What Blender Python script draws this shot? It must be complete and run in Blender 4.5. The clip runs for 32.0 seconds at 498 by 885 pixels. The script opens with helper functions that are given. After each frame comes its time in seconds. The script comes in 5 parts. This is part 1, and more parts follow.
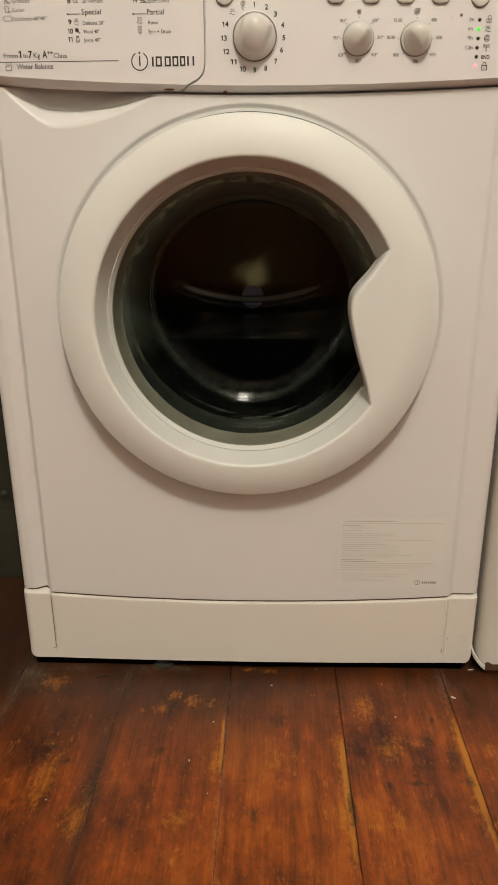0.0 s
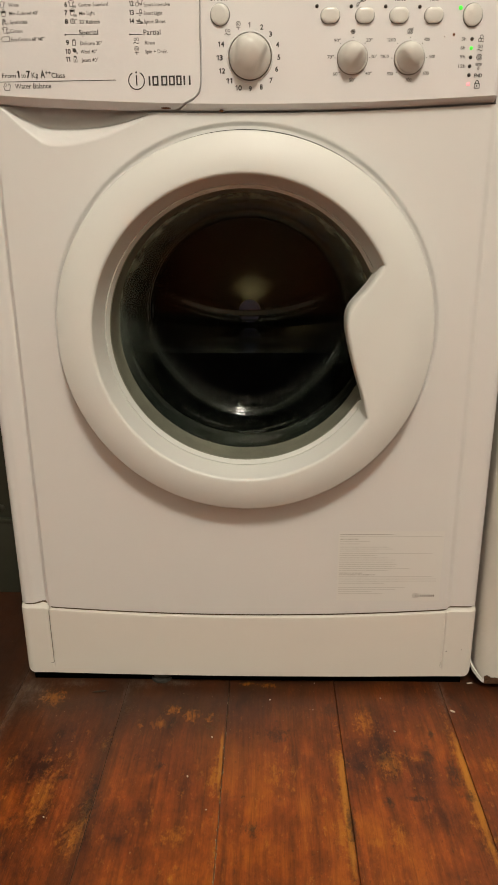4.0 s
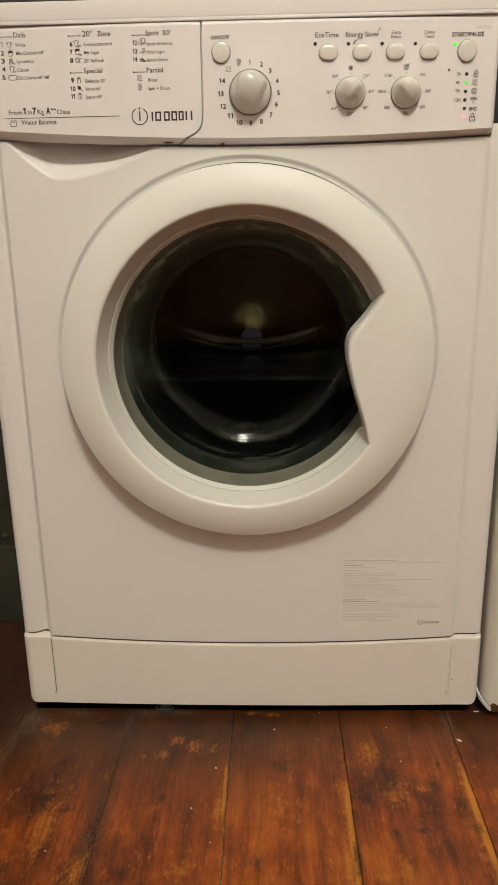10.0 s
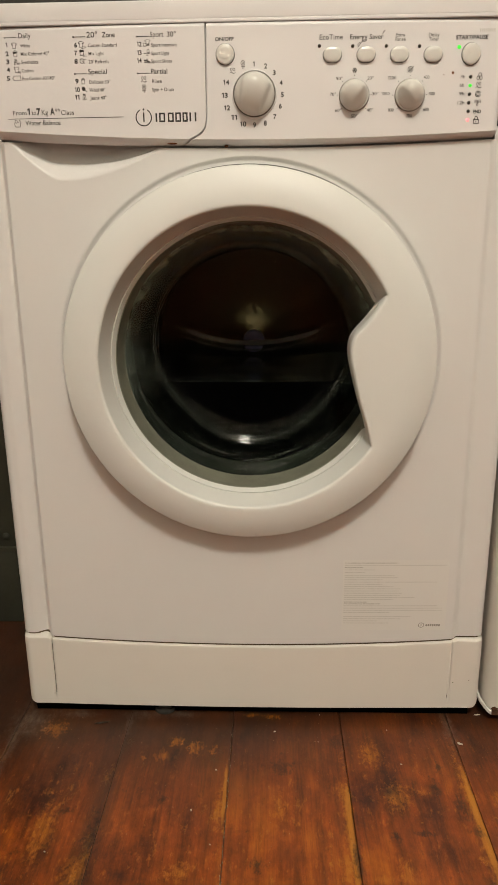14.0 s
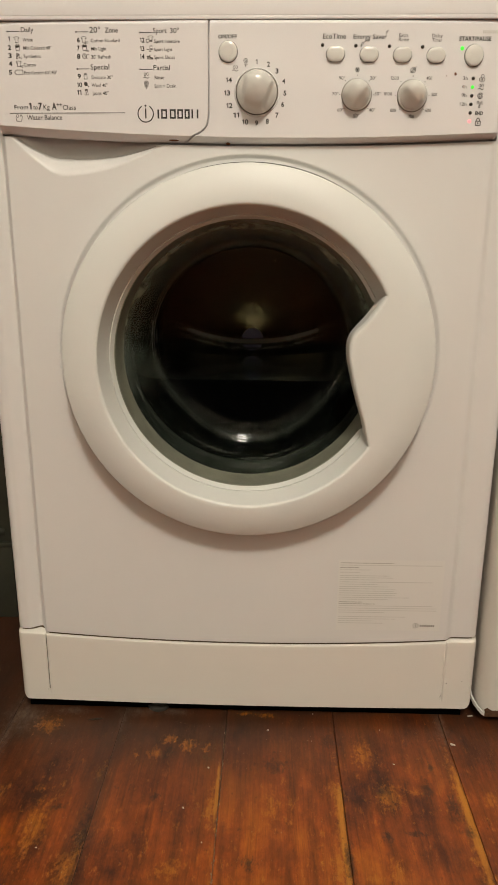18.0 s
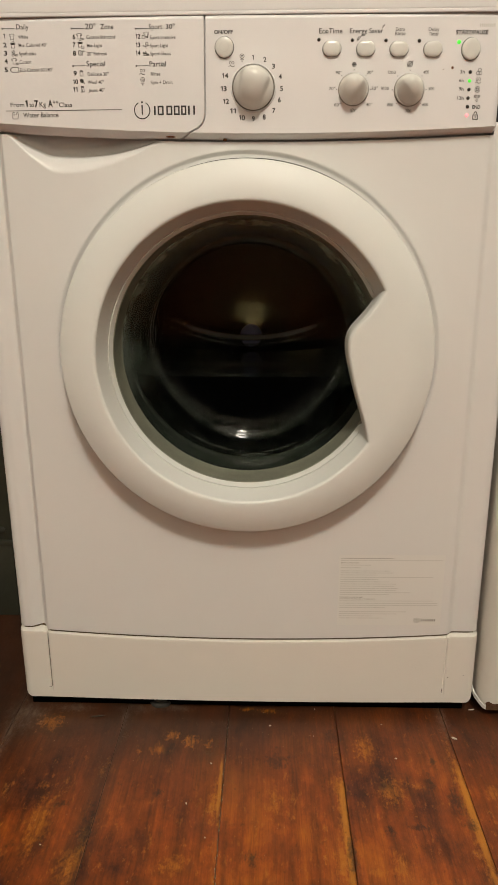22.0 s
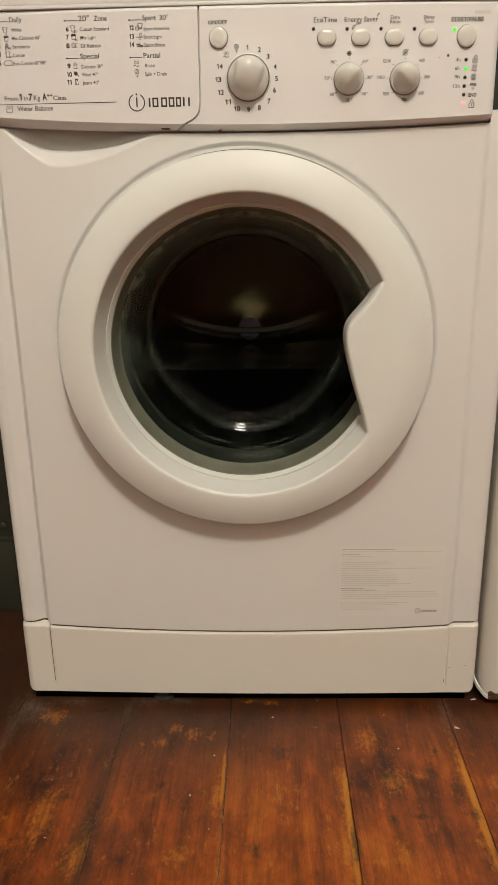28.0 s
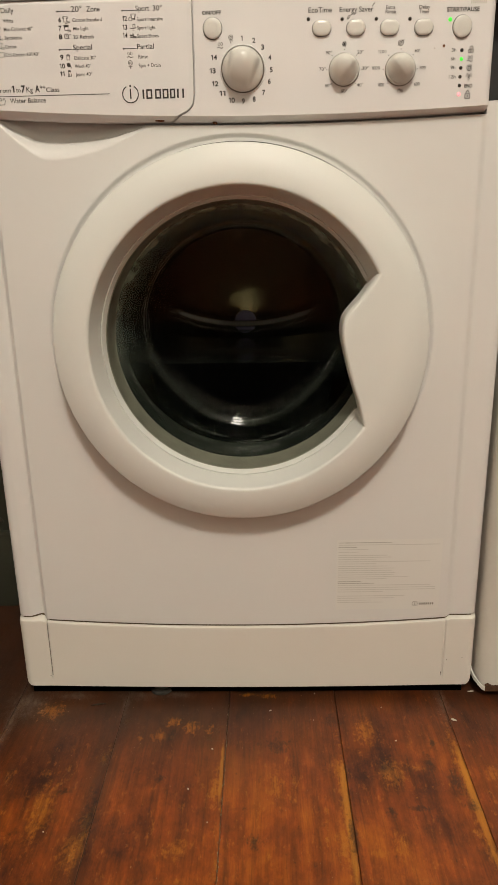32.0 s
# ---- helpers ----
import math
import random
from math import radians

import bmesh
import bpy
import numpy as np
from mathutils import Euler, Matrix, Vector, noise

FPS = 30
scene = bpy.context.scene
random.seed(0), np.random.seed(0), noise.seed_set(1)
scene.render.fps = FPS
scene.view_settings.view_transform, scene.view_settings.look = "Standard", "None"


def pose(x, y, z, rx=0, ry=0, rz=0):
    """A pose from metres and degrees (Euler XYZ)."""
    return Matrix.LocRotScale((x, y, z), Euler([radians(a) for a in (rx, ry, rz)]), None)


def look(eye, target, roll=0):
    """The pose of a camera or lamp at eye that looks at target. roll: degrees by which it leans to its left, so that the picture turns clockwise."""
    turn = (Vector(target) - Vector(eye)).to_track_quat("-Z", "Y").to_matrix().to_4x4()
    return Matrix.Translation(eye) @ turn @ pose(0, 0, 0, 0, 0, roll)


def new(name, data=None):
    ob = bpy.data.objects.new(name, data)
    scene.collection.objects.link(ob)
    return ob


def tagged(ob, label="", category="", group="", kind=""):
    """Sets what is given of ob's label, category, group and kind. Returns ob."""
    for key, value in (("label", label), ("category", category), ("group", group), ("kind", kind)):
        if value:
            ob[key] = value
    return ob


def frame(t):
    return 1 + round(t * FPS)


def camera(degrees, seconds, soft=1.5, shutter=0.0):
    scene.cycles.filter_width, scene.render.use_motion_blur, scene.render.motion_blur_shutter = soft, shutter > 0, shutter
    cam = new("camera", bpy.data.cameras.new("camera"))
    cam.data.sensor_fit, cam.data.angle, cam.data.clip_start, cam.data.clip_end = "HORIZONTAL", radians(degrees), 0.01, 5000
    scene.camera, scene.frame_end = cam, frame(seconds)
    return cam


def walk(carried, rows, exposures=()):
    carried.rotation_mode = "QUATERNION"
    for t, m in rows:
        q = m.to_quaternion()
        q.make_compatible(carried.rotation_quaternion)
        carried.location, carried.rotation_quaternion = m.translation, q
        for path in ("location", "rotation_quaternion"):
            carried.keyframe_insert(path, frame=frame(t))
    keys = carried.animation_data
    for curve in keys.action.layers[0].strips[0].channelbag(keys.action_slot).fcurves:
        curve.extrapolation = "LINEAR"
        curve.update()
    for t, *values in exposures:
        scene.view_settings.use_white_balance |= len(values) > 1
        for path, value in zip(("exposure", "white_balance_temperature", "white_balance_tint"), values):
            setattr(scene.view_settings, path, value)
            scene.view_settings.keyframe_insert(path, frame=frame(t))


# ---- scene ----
cam = camera(38.9, 32.0, soft=1.2)
PATH = [
    (0, (0.029, -0.807, 0.61), (-0.032, 1.079, -0.053), -0.3),
    (0.5, (0.029, -0.808, 0.609), (-0.032, 1.081, -0.047), -0.3),
    (1, (0.029, -0.808, 0.61), (-0.031, 1.081, -0.045), -0.3),
    (1.5, (0.029, -0.807, 0.612), (-0.029, 1.081, -0.044), -0.3),
    (2, (0.028, -0.808, 0.611), (-0.028, 1.083, -0.037), -0.3),
    (2.5, (0.029, -0.807, 0.613), (-0.029, 1.085, -0.033), -0.3),
    (3, (0.029, -0.809, 0.611), (-0.029, 1.087, -0.023), -0.4),
    (3.5, (0.03, -0.808, 0.614), (-0.027, 1.088, -0.021), -0.4),
    (5.5, (0.031, -0.81, 0.612), (-0.03, 1.094, 0.002), -1.0),
    (6, (0.03, -0.81, 0.612), (-0.031, 1.096, 0.008), -1.0),
    (6.5, (0.031, -0.81, 0.612), (-0.031, 1.098, 0.016), -1.0),
    (7, (0.032, -0.811, 0.612), (-0.031, 1.099, 0.023), -1.0),
    (7.5, (0.031, -0.81, 0.614), (-0.028, 1.099, 0.024), -1.1),
    (8, (0.031, -0.811, 0.613), (-0.027, 1.101, 0.028), -1.1),
    (8.5, (0.031, -0.811, 0.614), (-0.022, 1.103, 0.038), -1.2),
    (9, (0.031, -0.812, 0.614), (-0.023, 1.107, 0.053), -1.2),
    (9.5, (0.032, -0.812, 0.614), (-0.029, 1.106, 0.052), -1.2),
    (10, (0.031, -0.812, 0.614), (-0.034, 1.107, 0.056), -0.9),
    (10.5, (0.031, -0.813, 0.614), (-0.033, 1.109, 0.063), -0.7),
    (11, (0.031, -0.812, 0.612), (-0.033, 1.11, 0.063), -0.7),
    (11.5, (0.03, -0.812, 0.613), (-0.031, 1.109, 0.058), -0.6),
    (12, (0.03, -0.811, 0.614), (-0.031, 1.108, 0.052), -0.6),
    (12.5, (0.03, -0.811, 0.615), (-0.032, 1.107, 0.051), -0.6),
    (13, (0.03, -0.812, 0.615), (-0.035, 1.107, 0.055), -0.5),
    (13.5, (0.03, -0.812, 0.614), (-0.038, 1.108, 0.06), -0.5),
    (14, (0.03, -0.812, 0.613), (-0.038, 1.109, 0.061), -0.6),
    (14.5, (0.03, -0.812, 0.615), (-0.04, 1.108, 0.059), -0.6),
    (16.5, (0.029, -0.812, 0.616), (-0.033, 1.108, 0.06), 0.2),
    (17, (0.029, -0.813, 0.612), (-0.029, 1.109, 0.06), 0.3),
    (17.5, (0.029, -0.812, 0.613), (-0.029, 1.108, 0.056), 0.3),
    (18, (0.029, -0.812, 0.612), (-0.029, 1.108, 0.058), 0.3),
    (18.5, (0.027, -0.813, 0.613), (-0.027, 1.108, 0.057), 0.3),
    (19, (0.028, -0.812, 0.614), (-0.028, 1.108, 0.056), 0.2),
    (19.5, (0.028, -0.812, 0.613), (-0.028, 1.108, 0.056), 0.2),
    (20, (0.029, -0.811, 0.614), (-0.028, 1.108, 0.054), 0.1),
    (20.5, (0.028, -0.811, 0.613), (-0.027, 1.107, 0.051), 0.0),
    (21, (0.03, -0.812, 0.611), (-0.03, 1.107, 0.051), -0.1),
    (21.5, (0.028, -0.812, 0.613), (-0.028, 1.106, 0.049), -0.1),
    (22, (0.029, -0.812, 0.613), (-0.028, 1.105, 0.047), -0.2),
    (22.5, (0.03, -0.812, 0.612), (-0.03, 1.106, 0.048), -0.3),
    (23, (0.03, -0.811, 0.613), (-0.03, 1.105, 0.045), -0.4),
    (23.5, (0.031, -0.812, 0.612), (-0.032, 1.105, 0.044), -0.5),
    (24, (0.031, -0.812, 0.613), (-0.031, 1.104, 0.044), -0.5),
    (24.5, (0.03, -0.812, 0.613), (-0.03, 1.104, 0.042), -0.5),
    (25, (0.03, -0.812, 0.614), (-0.027, 1.103, 0.039), -0.5),
    (25.5, (0.031, -0.811, 0.613), (-0.028, 1.103, 0.037), -0.6),
    (27.5, (0.031, -0.811, 0.612), (-0.029, 1.101, 0.029), -0.8),
    (28, (0.031, -0.812, 0.611), (-0.029, 1.101, 0.029), -0.9),
    (28.5, (0.031, -0.811, 0.612), (-0.027, 1.1, 0.025), -1.0),
    (29, (0.032, -0.811, 0.613), (-0.029, 1.099, 0.022), -1.0),
    (29.5, (0.031, -0.811, 0.612), (-0.027, 1.099, 0.021), -1.0),
    (30, (0.032, -0.812, 0.611), (-0.026, 1.099, 0.022), -1.0),
    (30.5, (0.031, -0.81, 0.613), (-0.024, 1.099, 0.019), -1.0),
    (31, (0.031, -0.811, 0.61), (-0.021, 1.099, 0.02), -1.0),
    (31.5, (0.032, -0.81, 0.612), (-0.019, 1.097, 0.014), -1.1),
    (32, (0.031, -0.81, 0.611), (-0.019, 1.097, 0.011), -1.1),
]
walk(cam, [(t, look(eye, target, roll)) for t, eye, target, roll in PATH])

# ---- light ----
world = bpy.data.worlds.new("world")
scene.world = world
world.use_nodes = True
world.node_tree.nodes["Background"].inputs[0].default_value = (1.0, 0.86, 0.68, 1)
world.node_tree.nodes["Background"].inputs[1].default_value = 0.004
scene.view_settings.exposure = 0.0
LAMP_AT = (0.24, -1.80, 2.52)
lamp = new("pendant_bulb_light", bpy.data.lights.new("pendant_bulb_light", "POINT"))
lamp.data.shadow_soft_size, lamp.data.energy, lamp.data.color = 0.17, 137, (1.0, 0.938, 0.818)
lamp.location = LAMP_AT
tagged(lamp, kind="structure")

# ---- materials ----


def material(name, base, rough=0.5, metal=0.0, vary=0.06, scale=9.0, bump=0.0, bump_scale=60.0, spec=0.5, coat=0.0, coat_rough=0.1):
    """A paint, plastic or metal with mottling at two scales, uneven gloss and fine relief."""
    m = bpy.data.materials.new(name)
    m.use_nodes = True
    t = m.node_tree
    n, l = t.nodes, t.links
    b = n["Principled BSDF"]
    co = n.new("ShaderNodeTexCoord")
    big, fine, mix = n.new("ShaderNodeTexNoise"), n.new("ShaderNodeTexNoise"), n.new("ShaderNodeMix")
    big.inputs["Scale"].default_value, fine.inputs["Scale"].default_value = scale, scale * 14
    big.inputs["Detail"].default_value = 4
    l.new(co.outputs["Object"], big.inputs["Vector"])
    l.new(co.outputs["Object"], fine.inputs["Vector"])
    add = n.new("ShaderNodeMath")
    add.operation = "MULTIPLY_ADD"
    l.new(fine.outputs["Fac"], add.inputs[0])
    add.inputs[1].default_value = 0.3
    l.new(big.outputs["Fac"], add.inputs[2])
    mix.data_type = "RGBA"
    l.new(add.outputs[0], mix.inputs["Factor"])
    mix.inputs["A"].default_value = (*[min(1, c * (1 + vary)) for c in base], 1)
    mix.inputs["B"].default_value = (*[c * (1 - vary) for c in base], 1)
    l.new(mix.outputs["Result"], b.inputs["Base Color"])
    rr = n.new("ShaderNodeMapRange")
    rr.inputs["To Min"].default_value, rr.inputs["To Max"].default_value = max(0.02, rough * 0.8), min(1, rough * 1.2)
    l.new(add.outputs[0], rr.inputs["Value"])
    l.new(rr.outputs[0], b.inputs["Roughness"])
    b.inputs["Metallic"].default_value = metal
    b.inputs["Specular IOR Level"].default_value = spec
    b.inputs["Coat Weight"].default_value, b.inputs["Coat Roughness"].default_value = coat, coat_rough
    if bump:
        bn, bt = n.new("ShaderNodeBump"), n.new("ShaderNodeTexNoise")
        bt.inputs["Scale"].default_value = bump_scale
        l.new(co.outputs["Object"], bt.inputs["Vector"])
        l.new(bt.outputs["Fac"], bn.inputs["Height"])
        bn.inputs["Strength"].default_value, bn.inputs["Distance"].default_value = bump, 0.002
        l.new(bn.outputs[0], b.inputs["Normal"])
    return m


def glow(name, color, strength):
    m = bpy.data.materials.new(name)
    m.use_nodes = True
    b = m.node_tree.nodes["Principled BSDF"]
    b.inputs["Base Color"].default_value = (*color, 1)
    b.inputs["Emission Color"].default_value = (*color, 1)
    b.inputs["Emission Strength"].default_value = strength
    return m


ENAMEL = material("white_enamel", (0.715, 0.706, 0.685), 0.34, vary=0.015, scale=3, bump=0.03, bump_scale=240)
FASCIA = material("white_fascia_plastic", (0.73, 0.712, 0.705), 0.40, vary=0.015, scale=4, bump=0.04, bump_scale=700)
PLINTH = material("yellowed_white_plinth_plastic", (0.754, 0.718, 0.655), 0.42, vary=0.02, scale=5, bump=0.03, bump_scale=500)
DOOR_PLASTIC = material("white_door_plastic", (0.716, 0.722, 0.684), 0.43, vary=0.02, scale=4, bump=0.03, bump_scale=600)
GAP_BROWN = material("brown_gap", (0.20, 0.17, 0.135), 0.6, vary=0.3, scale=90)
SEAM_BROWN = material("brown_seam_strip", (0.17, 0.125, 0.080), 0.8, vary=0.5, scale=25, spec=0.1)
DOOR_GAP_SHADE = material("dark_door_gap_shade", (0.030, 0.027, 0.024), 0.8, vary=0.2, scale=40, spec=0.1)
DROP = material("dried_drop", (0.22, 0.21, 0.19), 0.7, vary=0.2, scale=300)
KNOB_PLASTIC = material("white_knob_plastic", (0.66, 0.645, 0.60), 0.22, vary=0.015, scale=12)
INK = material("dark_grey_print", (0.030, 0.026, 0.023), 0.5, vary=0.1, scale=200)
FAINT = material("faded_grey_print", (0.085, 0.076, 0.07), 0.5, vary=0.1, scale=200)
EMBLEM_PRINT = material("grey_emblem_print", (0.25, 0.235, 0.21), 0.5, vary=0.1, scale=200)
STICKER_PRINT = material("greyed_sticker_print", (0.42, 0.40, 0.365), 0.5, vary=0.1, scale=200)
PALE_PRINT = material("pale_grey_print", (0.60, 0.585, 0.55), 0.5, vary=0.06, scale=200)
DARK = material("black_shadow_plastic", (0.012, 0.012, 0.012), 0.6, vary=0.2)
RUBBER = material("grey_green_rubber_gasket", (0.19, 0.192, 0.145), 0.5, vary=0.3, scale=25, bump=0.2, bump_scale=90)
# gasket rubber far below its own grey-green: shade put into the colour
BELLOWS = material("shade_dark_bellows", (0.022, 0.025, 0.021), 0.7, vary=0.4, scale=22, bump=0.3, bump_scale=70, spec=0.1)
SHADED_RUBBER = material("shade_black_rubber", (0.008, 0.009, 0.0075), 0.7, vary=0.4, scale=30, bump=0.3, bump_scale=90, spec=0.08)
GAP_SHADE = material("black_gap_shade", (0.003, 0.003, 0.003), 0.9, vary=0.2, spec=0.0)
LENS_DARK = material("unlit_indicator", (0.032, 0.025, 0.020), 0.25, vary=0.2)
RUST = material("rust", (0.10, 0.042, 0.016), 0.85, vary=0.5, scale=200, bump=0.4, bump_scale=900)
RUST_LIGHT = material("fresh_rust", (0.20, 0.075, 0.028), 0.85, vary=0.5, scale=300, bump=0.4, bump_scale=900)
STEEL = material("drum_steel", (0.20, 0.19, 0.18), 0.45, metal=1.0, vary=0.2, scale=14, bump=0.1, bump_scale=80)
HUB_MAT = material("blue_grey_hub_plastic", (0.21, 0.20, 0.42), 0.4, vary=0.2, scale=60)
STICKER = material("translucent_sticker_film", (0.735, 0.725, 0.69), 0.30, vary=0.01, scale=20)
NEIGHBOUR = material("aged_white_enamel", (0.70, 0.672, 0.61), 0.42, vary=0.06, scale=7, bump=0.06, bump_scale=140)
TRIM_WHITE = material("white_corner_trim", (0.70, 0.69, 0.65), 0.4, vary=0.05, scale=30)
GREEN_PAINT = material("grey_green_paint", (0.032, 0.033, 0.021), 0.5, vary=0.3, scale=14, bump=0.25, bump_scale=60)
WALL_PAINT = material("stone_grey_wall_paint", (0.41, 0.415, 0.38), 0.8, vary=0.06, scale=3, bump=0.15, bump_scale=90)
WALL_DARK = material("dark_brown_splashback", (0.028, 0.024, 0.020), 0.5, vary=0.2, scale=6)
CEILING_PAINT = material("white_ceiling_paint", (0.62, 0.58, 0.52), 0.85, vary=0.04, scale=2, bump=0.1, bump_scale=50)
CHIP = material("pale_paint_chip", (0.65, 0.60, 0.50), 0.7, vary=0.1, scale=300)
TWIG = material("dark_fluff", (0.05, 0.035, 0.025), 0.9, vary=0.3, scale=200)
FOOT_MAT = material("grey_machine_foot", (0.05, 0.045, 0.038), 0.3, vary=0.4, scale=120, spec=0.4)
GREEN_LED = glow("green_indicator_light", (0.05, 0.62, 0.04), 1.1)
RED_LED = glow("red_indicator_light", (1.0, 0.22, 0.24), 1.5)


def glass_material():
    m = bpy.data.materials.new("door_glass")
    m.use_nodes = True
    t = m.node_tree
    n, l = t.nodes, t.links
    b = n["Principled BSDF"]
    b.inputs["Base Color"].default_value = (0.80, 0.84, 0.78, 1)
    b.inputs["Transmission Weight"].default_value = 1.0
    b.inputs["IOR"].default_value = 1.21
    co, no, rr = n.new("ShaderNodeTexCoord"), n.new("ShaderNodeTexNoise"), n.new("ShaderNodeMapRange")
    no.inputs["Scale"].default_value, no.inputs["Detail"].default_value = 16, 5
    l.new(co.outputs["Object"], no.inputs["Vector"])
    l.new(no.outputs["Fac"], rr.inputs["Value"])
    rr.inputs["From Min"].default_value, rr.inputs["From Max"].default_value = 0.4, 0.75
    rr.inputs["To Min"].default_value, rr.inputs["To Max"].default_value = 0.015, 0.04
    l.new(rr.outputs[0], b.inputs["Roughness"])
    # dried streaks and limescale on the glass
    mp, film, fr, haze, mix = n.new("ShaderNodeMapping"), n.new("ShaderNodeTexNoise"), n.new("ShaderNodeMapRange"), n.new("ShaderNodeBsdfDiffuse"), n.new("ShaderNodeMixShader")
    mp.inputs["Scale"].default_value = (60, 16, 60)
    l.new(co.outputs["Object"], mp.inputs["Vector"])
    l.new(mp.outputs[0], film.inputs["Vector"])
    film.inputs["Scale"].default_value, film.inputs["Detail"].default_value, film.inputs["Roughness"].default_value = 1.0, 7, 0.7
    l.new(film.outputs["Fac"], fr.inputs["Value"])
    fr.inputs["From Min"].default_value, fr.inputs["From Max"].default_value, fr.inputs["To Max"].default_value = 0.12, 0.92, 1.0
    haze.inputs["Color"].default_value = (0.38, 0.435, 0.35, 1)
    sep, side, mul = n.new("ShaderNodeSeparateXYZ"), n.new("ShaderNodeMapRange"), n.new("ShaderNodeMath")
    l.new(co.outputs["Object"], sep.inputs[0])
    l.new(sep.outputs["Y"], side.inputs["Value"])
    side.inputs["From Min"].default_value, side.inputs["From Max"].default_value = 0.104, 0.092
    # painted haze: strongest near the rim and upper half, making up for missing light
    rimward, high, haze_level, haze_mix = n.new("ShaderNodeMapRange"), n.new("ShaderNodeMapRange"), n.new("ShaderNodeMath"), n.new("ShaderNodeMath")
    ragged, wisps = n.new("ShaderNodeMath"), n.new("ShaderNodeTexNoise")
    wisps.inputs["Scale"].default_value, wisps.inputs["Detail"].default_value, wisps.inputs["Roughness"].default_value = 55, 8, 0.72
    l.new(co.outputs["Object"], wisps.inputs["Vector"])
    ragged.operation = "MULTIPLY_ADD"
    l.new(wisps.outputs["Fac"], ragged.inputs[0])
    ragged.inputs[1].default_value = 0.085
    shift = n.new("ShaderNodeMath")
    shift.operation = "SUBTRACT"
    l.new(sep.outputs["Y"], shift.inputs[0])
    shift.inputs[1].default_value = 0.0425
    l.new(shift.outputs[0], ragged.inputs[2])
    l.new(ragged.outputs[0], rimward.inputs["Value"])
    rimward.inputs["From Min"].default_value, rimward.inputs["From Max"].default_value = 0.018, 0.098
    deep = n.new("ShaderNodeValToRGB")
    l.new(rimward.outputs[0], deep.inputs[0])
    stops = deep.color_ramp.elements
    stops[0].position, stops[1].position = 0.0, 1.0
    stops[0].color, stops[1].color = (1, 1, 1, 1), (0.10, 0.10, 0.10, 1)
    for at, v in ((0.12, 0.75), (0.30, 0.36), (0.55, 0.24)):
        stops.new(at).color = (v, v, v, 1)
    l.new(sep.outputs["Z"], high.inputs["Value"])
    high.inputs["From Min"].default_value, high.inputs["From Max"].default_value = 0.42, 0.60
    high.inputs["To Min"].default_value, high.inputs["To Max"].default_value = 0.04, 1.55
    haze_level.operation = haze_mix.operation = mul.operation = "MULTIPLY"
    l.new(deep.outputs["Color"], haze_level.inputs[0])
    l.new(high.outputs[0], haze_level.inputs[1])
    l.new(fr.outputs[0], haze_mix.inputs[0])
    l.new(haze_level.outputs[0], haze_mix.inputs[1])
    l.new(haze_mix.outputs[0], mul.inputs[0])
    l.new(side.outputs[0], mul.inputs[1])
    # a pale line along the moulded edge of the bowl
    up, down, line, total = n.new("ShaderNodeMapRange"), n.new("ShaderNodeMapRange"), n.new("ShaderNodeMath"), n.new("ShaderNodeMath")
    for r, a, z in ((up, 0.0895, 0.0912), (down, 0.1060, 0.1030)):
        l.new(sep.outputs["Y"], r.inputs["Value"])
        r.inputs["From Min"].default_value, r.inputs["From Max"].default_value = a, z
    down.inputs["To Max"].default_value = 1.1
    gloss = n.new("ShaderNodeMath")
    gloss.operation = "MULTIPLY_ADD"
    gloss.inputs[1].default_value = 0.06
    line.operation, total.operation = "MULTIPLY", "MULTIPLY_ADD"
    l.new(up.outputs[0], line.inputs[0])
    l.new(down.outputs[0], line.inputs[1])
    l.new(line.outputs[0], total.inputs[0])
    l.new(line.outputs[0], gloss.inputs[0])
    l.new(rr.outputs[0], gloss.inputs[2])
    l.new(gloss.outputs[0], b.inputs["Roughness"])
    away, near, edge_line = n.new("ShaderNodeMath"), n.new("ShaderNodeMapRange"), n.new("ShaderNodeMath")
    away.operation, edge_line.operation = "SUBTRACT", "MULTIPLY_ADD"
    l.new(sep.outputs["Y"], away.inputs[0])
    away.inputs[1].default_value = 0.0962
    size = n.new("ShaderNodeMath")
    size.operation = "ABSOLUTE"
    l.new(away.outputs[0], size.inputs[0])
    l.new(size.outputs[0], near.inputs["Value"])
    near.inputs["From Min"].default_value, near.inputs["From Max"].default_value = 0.0022, 0.0004
    near.inputs["To Max"].default_value = 0.11
    l.new(near.outputs[0], edge_line.inputs[0])
    l.new(film.outputs["Fac"], edge_line.inputs[1])
    edge_line.inputs[2].default_value = 0.006
    l.new(edge_line.outputs[0], total.inputs[1])
    l.new(mul.outputs[0], total.inputs[2])
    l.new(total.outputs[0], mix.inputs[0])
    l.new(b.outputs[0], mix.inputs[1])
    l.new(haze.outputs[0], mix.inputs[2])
    l.new(mix.outputs[0], n["Material Output"].inputs["Surface"])
    return m


GLASS = glass_material()


def water_material():
    m = bpy.data.materials.new("dark_wash_water")
    m.use_nodes = True
    t = m.node_tree
    b = t.nodes["Principled BSDF"]
    b.inputs["Base Color"].default_value = (0.010, 0.0105, 0.009, 1)
    b.inputs["Roughness"].default_value = 0.14
    b.inputs["IOR"].default_value = 1.33
    co, no, bn = t.nodes.new("ShaderNodeTexCoord"), t.nodes.new("ShaderNodeTexNoise"), t.nodes.new("ShaderNodeBump")
    no.inputs["Scale"].default_value = 26
    bn.inputs["Strength"].default_value, bn.inputs["Distance"].default_value = 0.03, 0.004
    t.links.new(co.outputs["Object"], no.inputs["Vector"])
    t.links.new(no.outputs["Fac"], bn.inputs["Height"])
    t.links.new(bn.outputs[0], b.inputs["Normal"])
    return m


WATER = water_material()


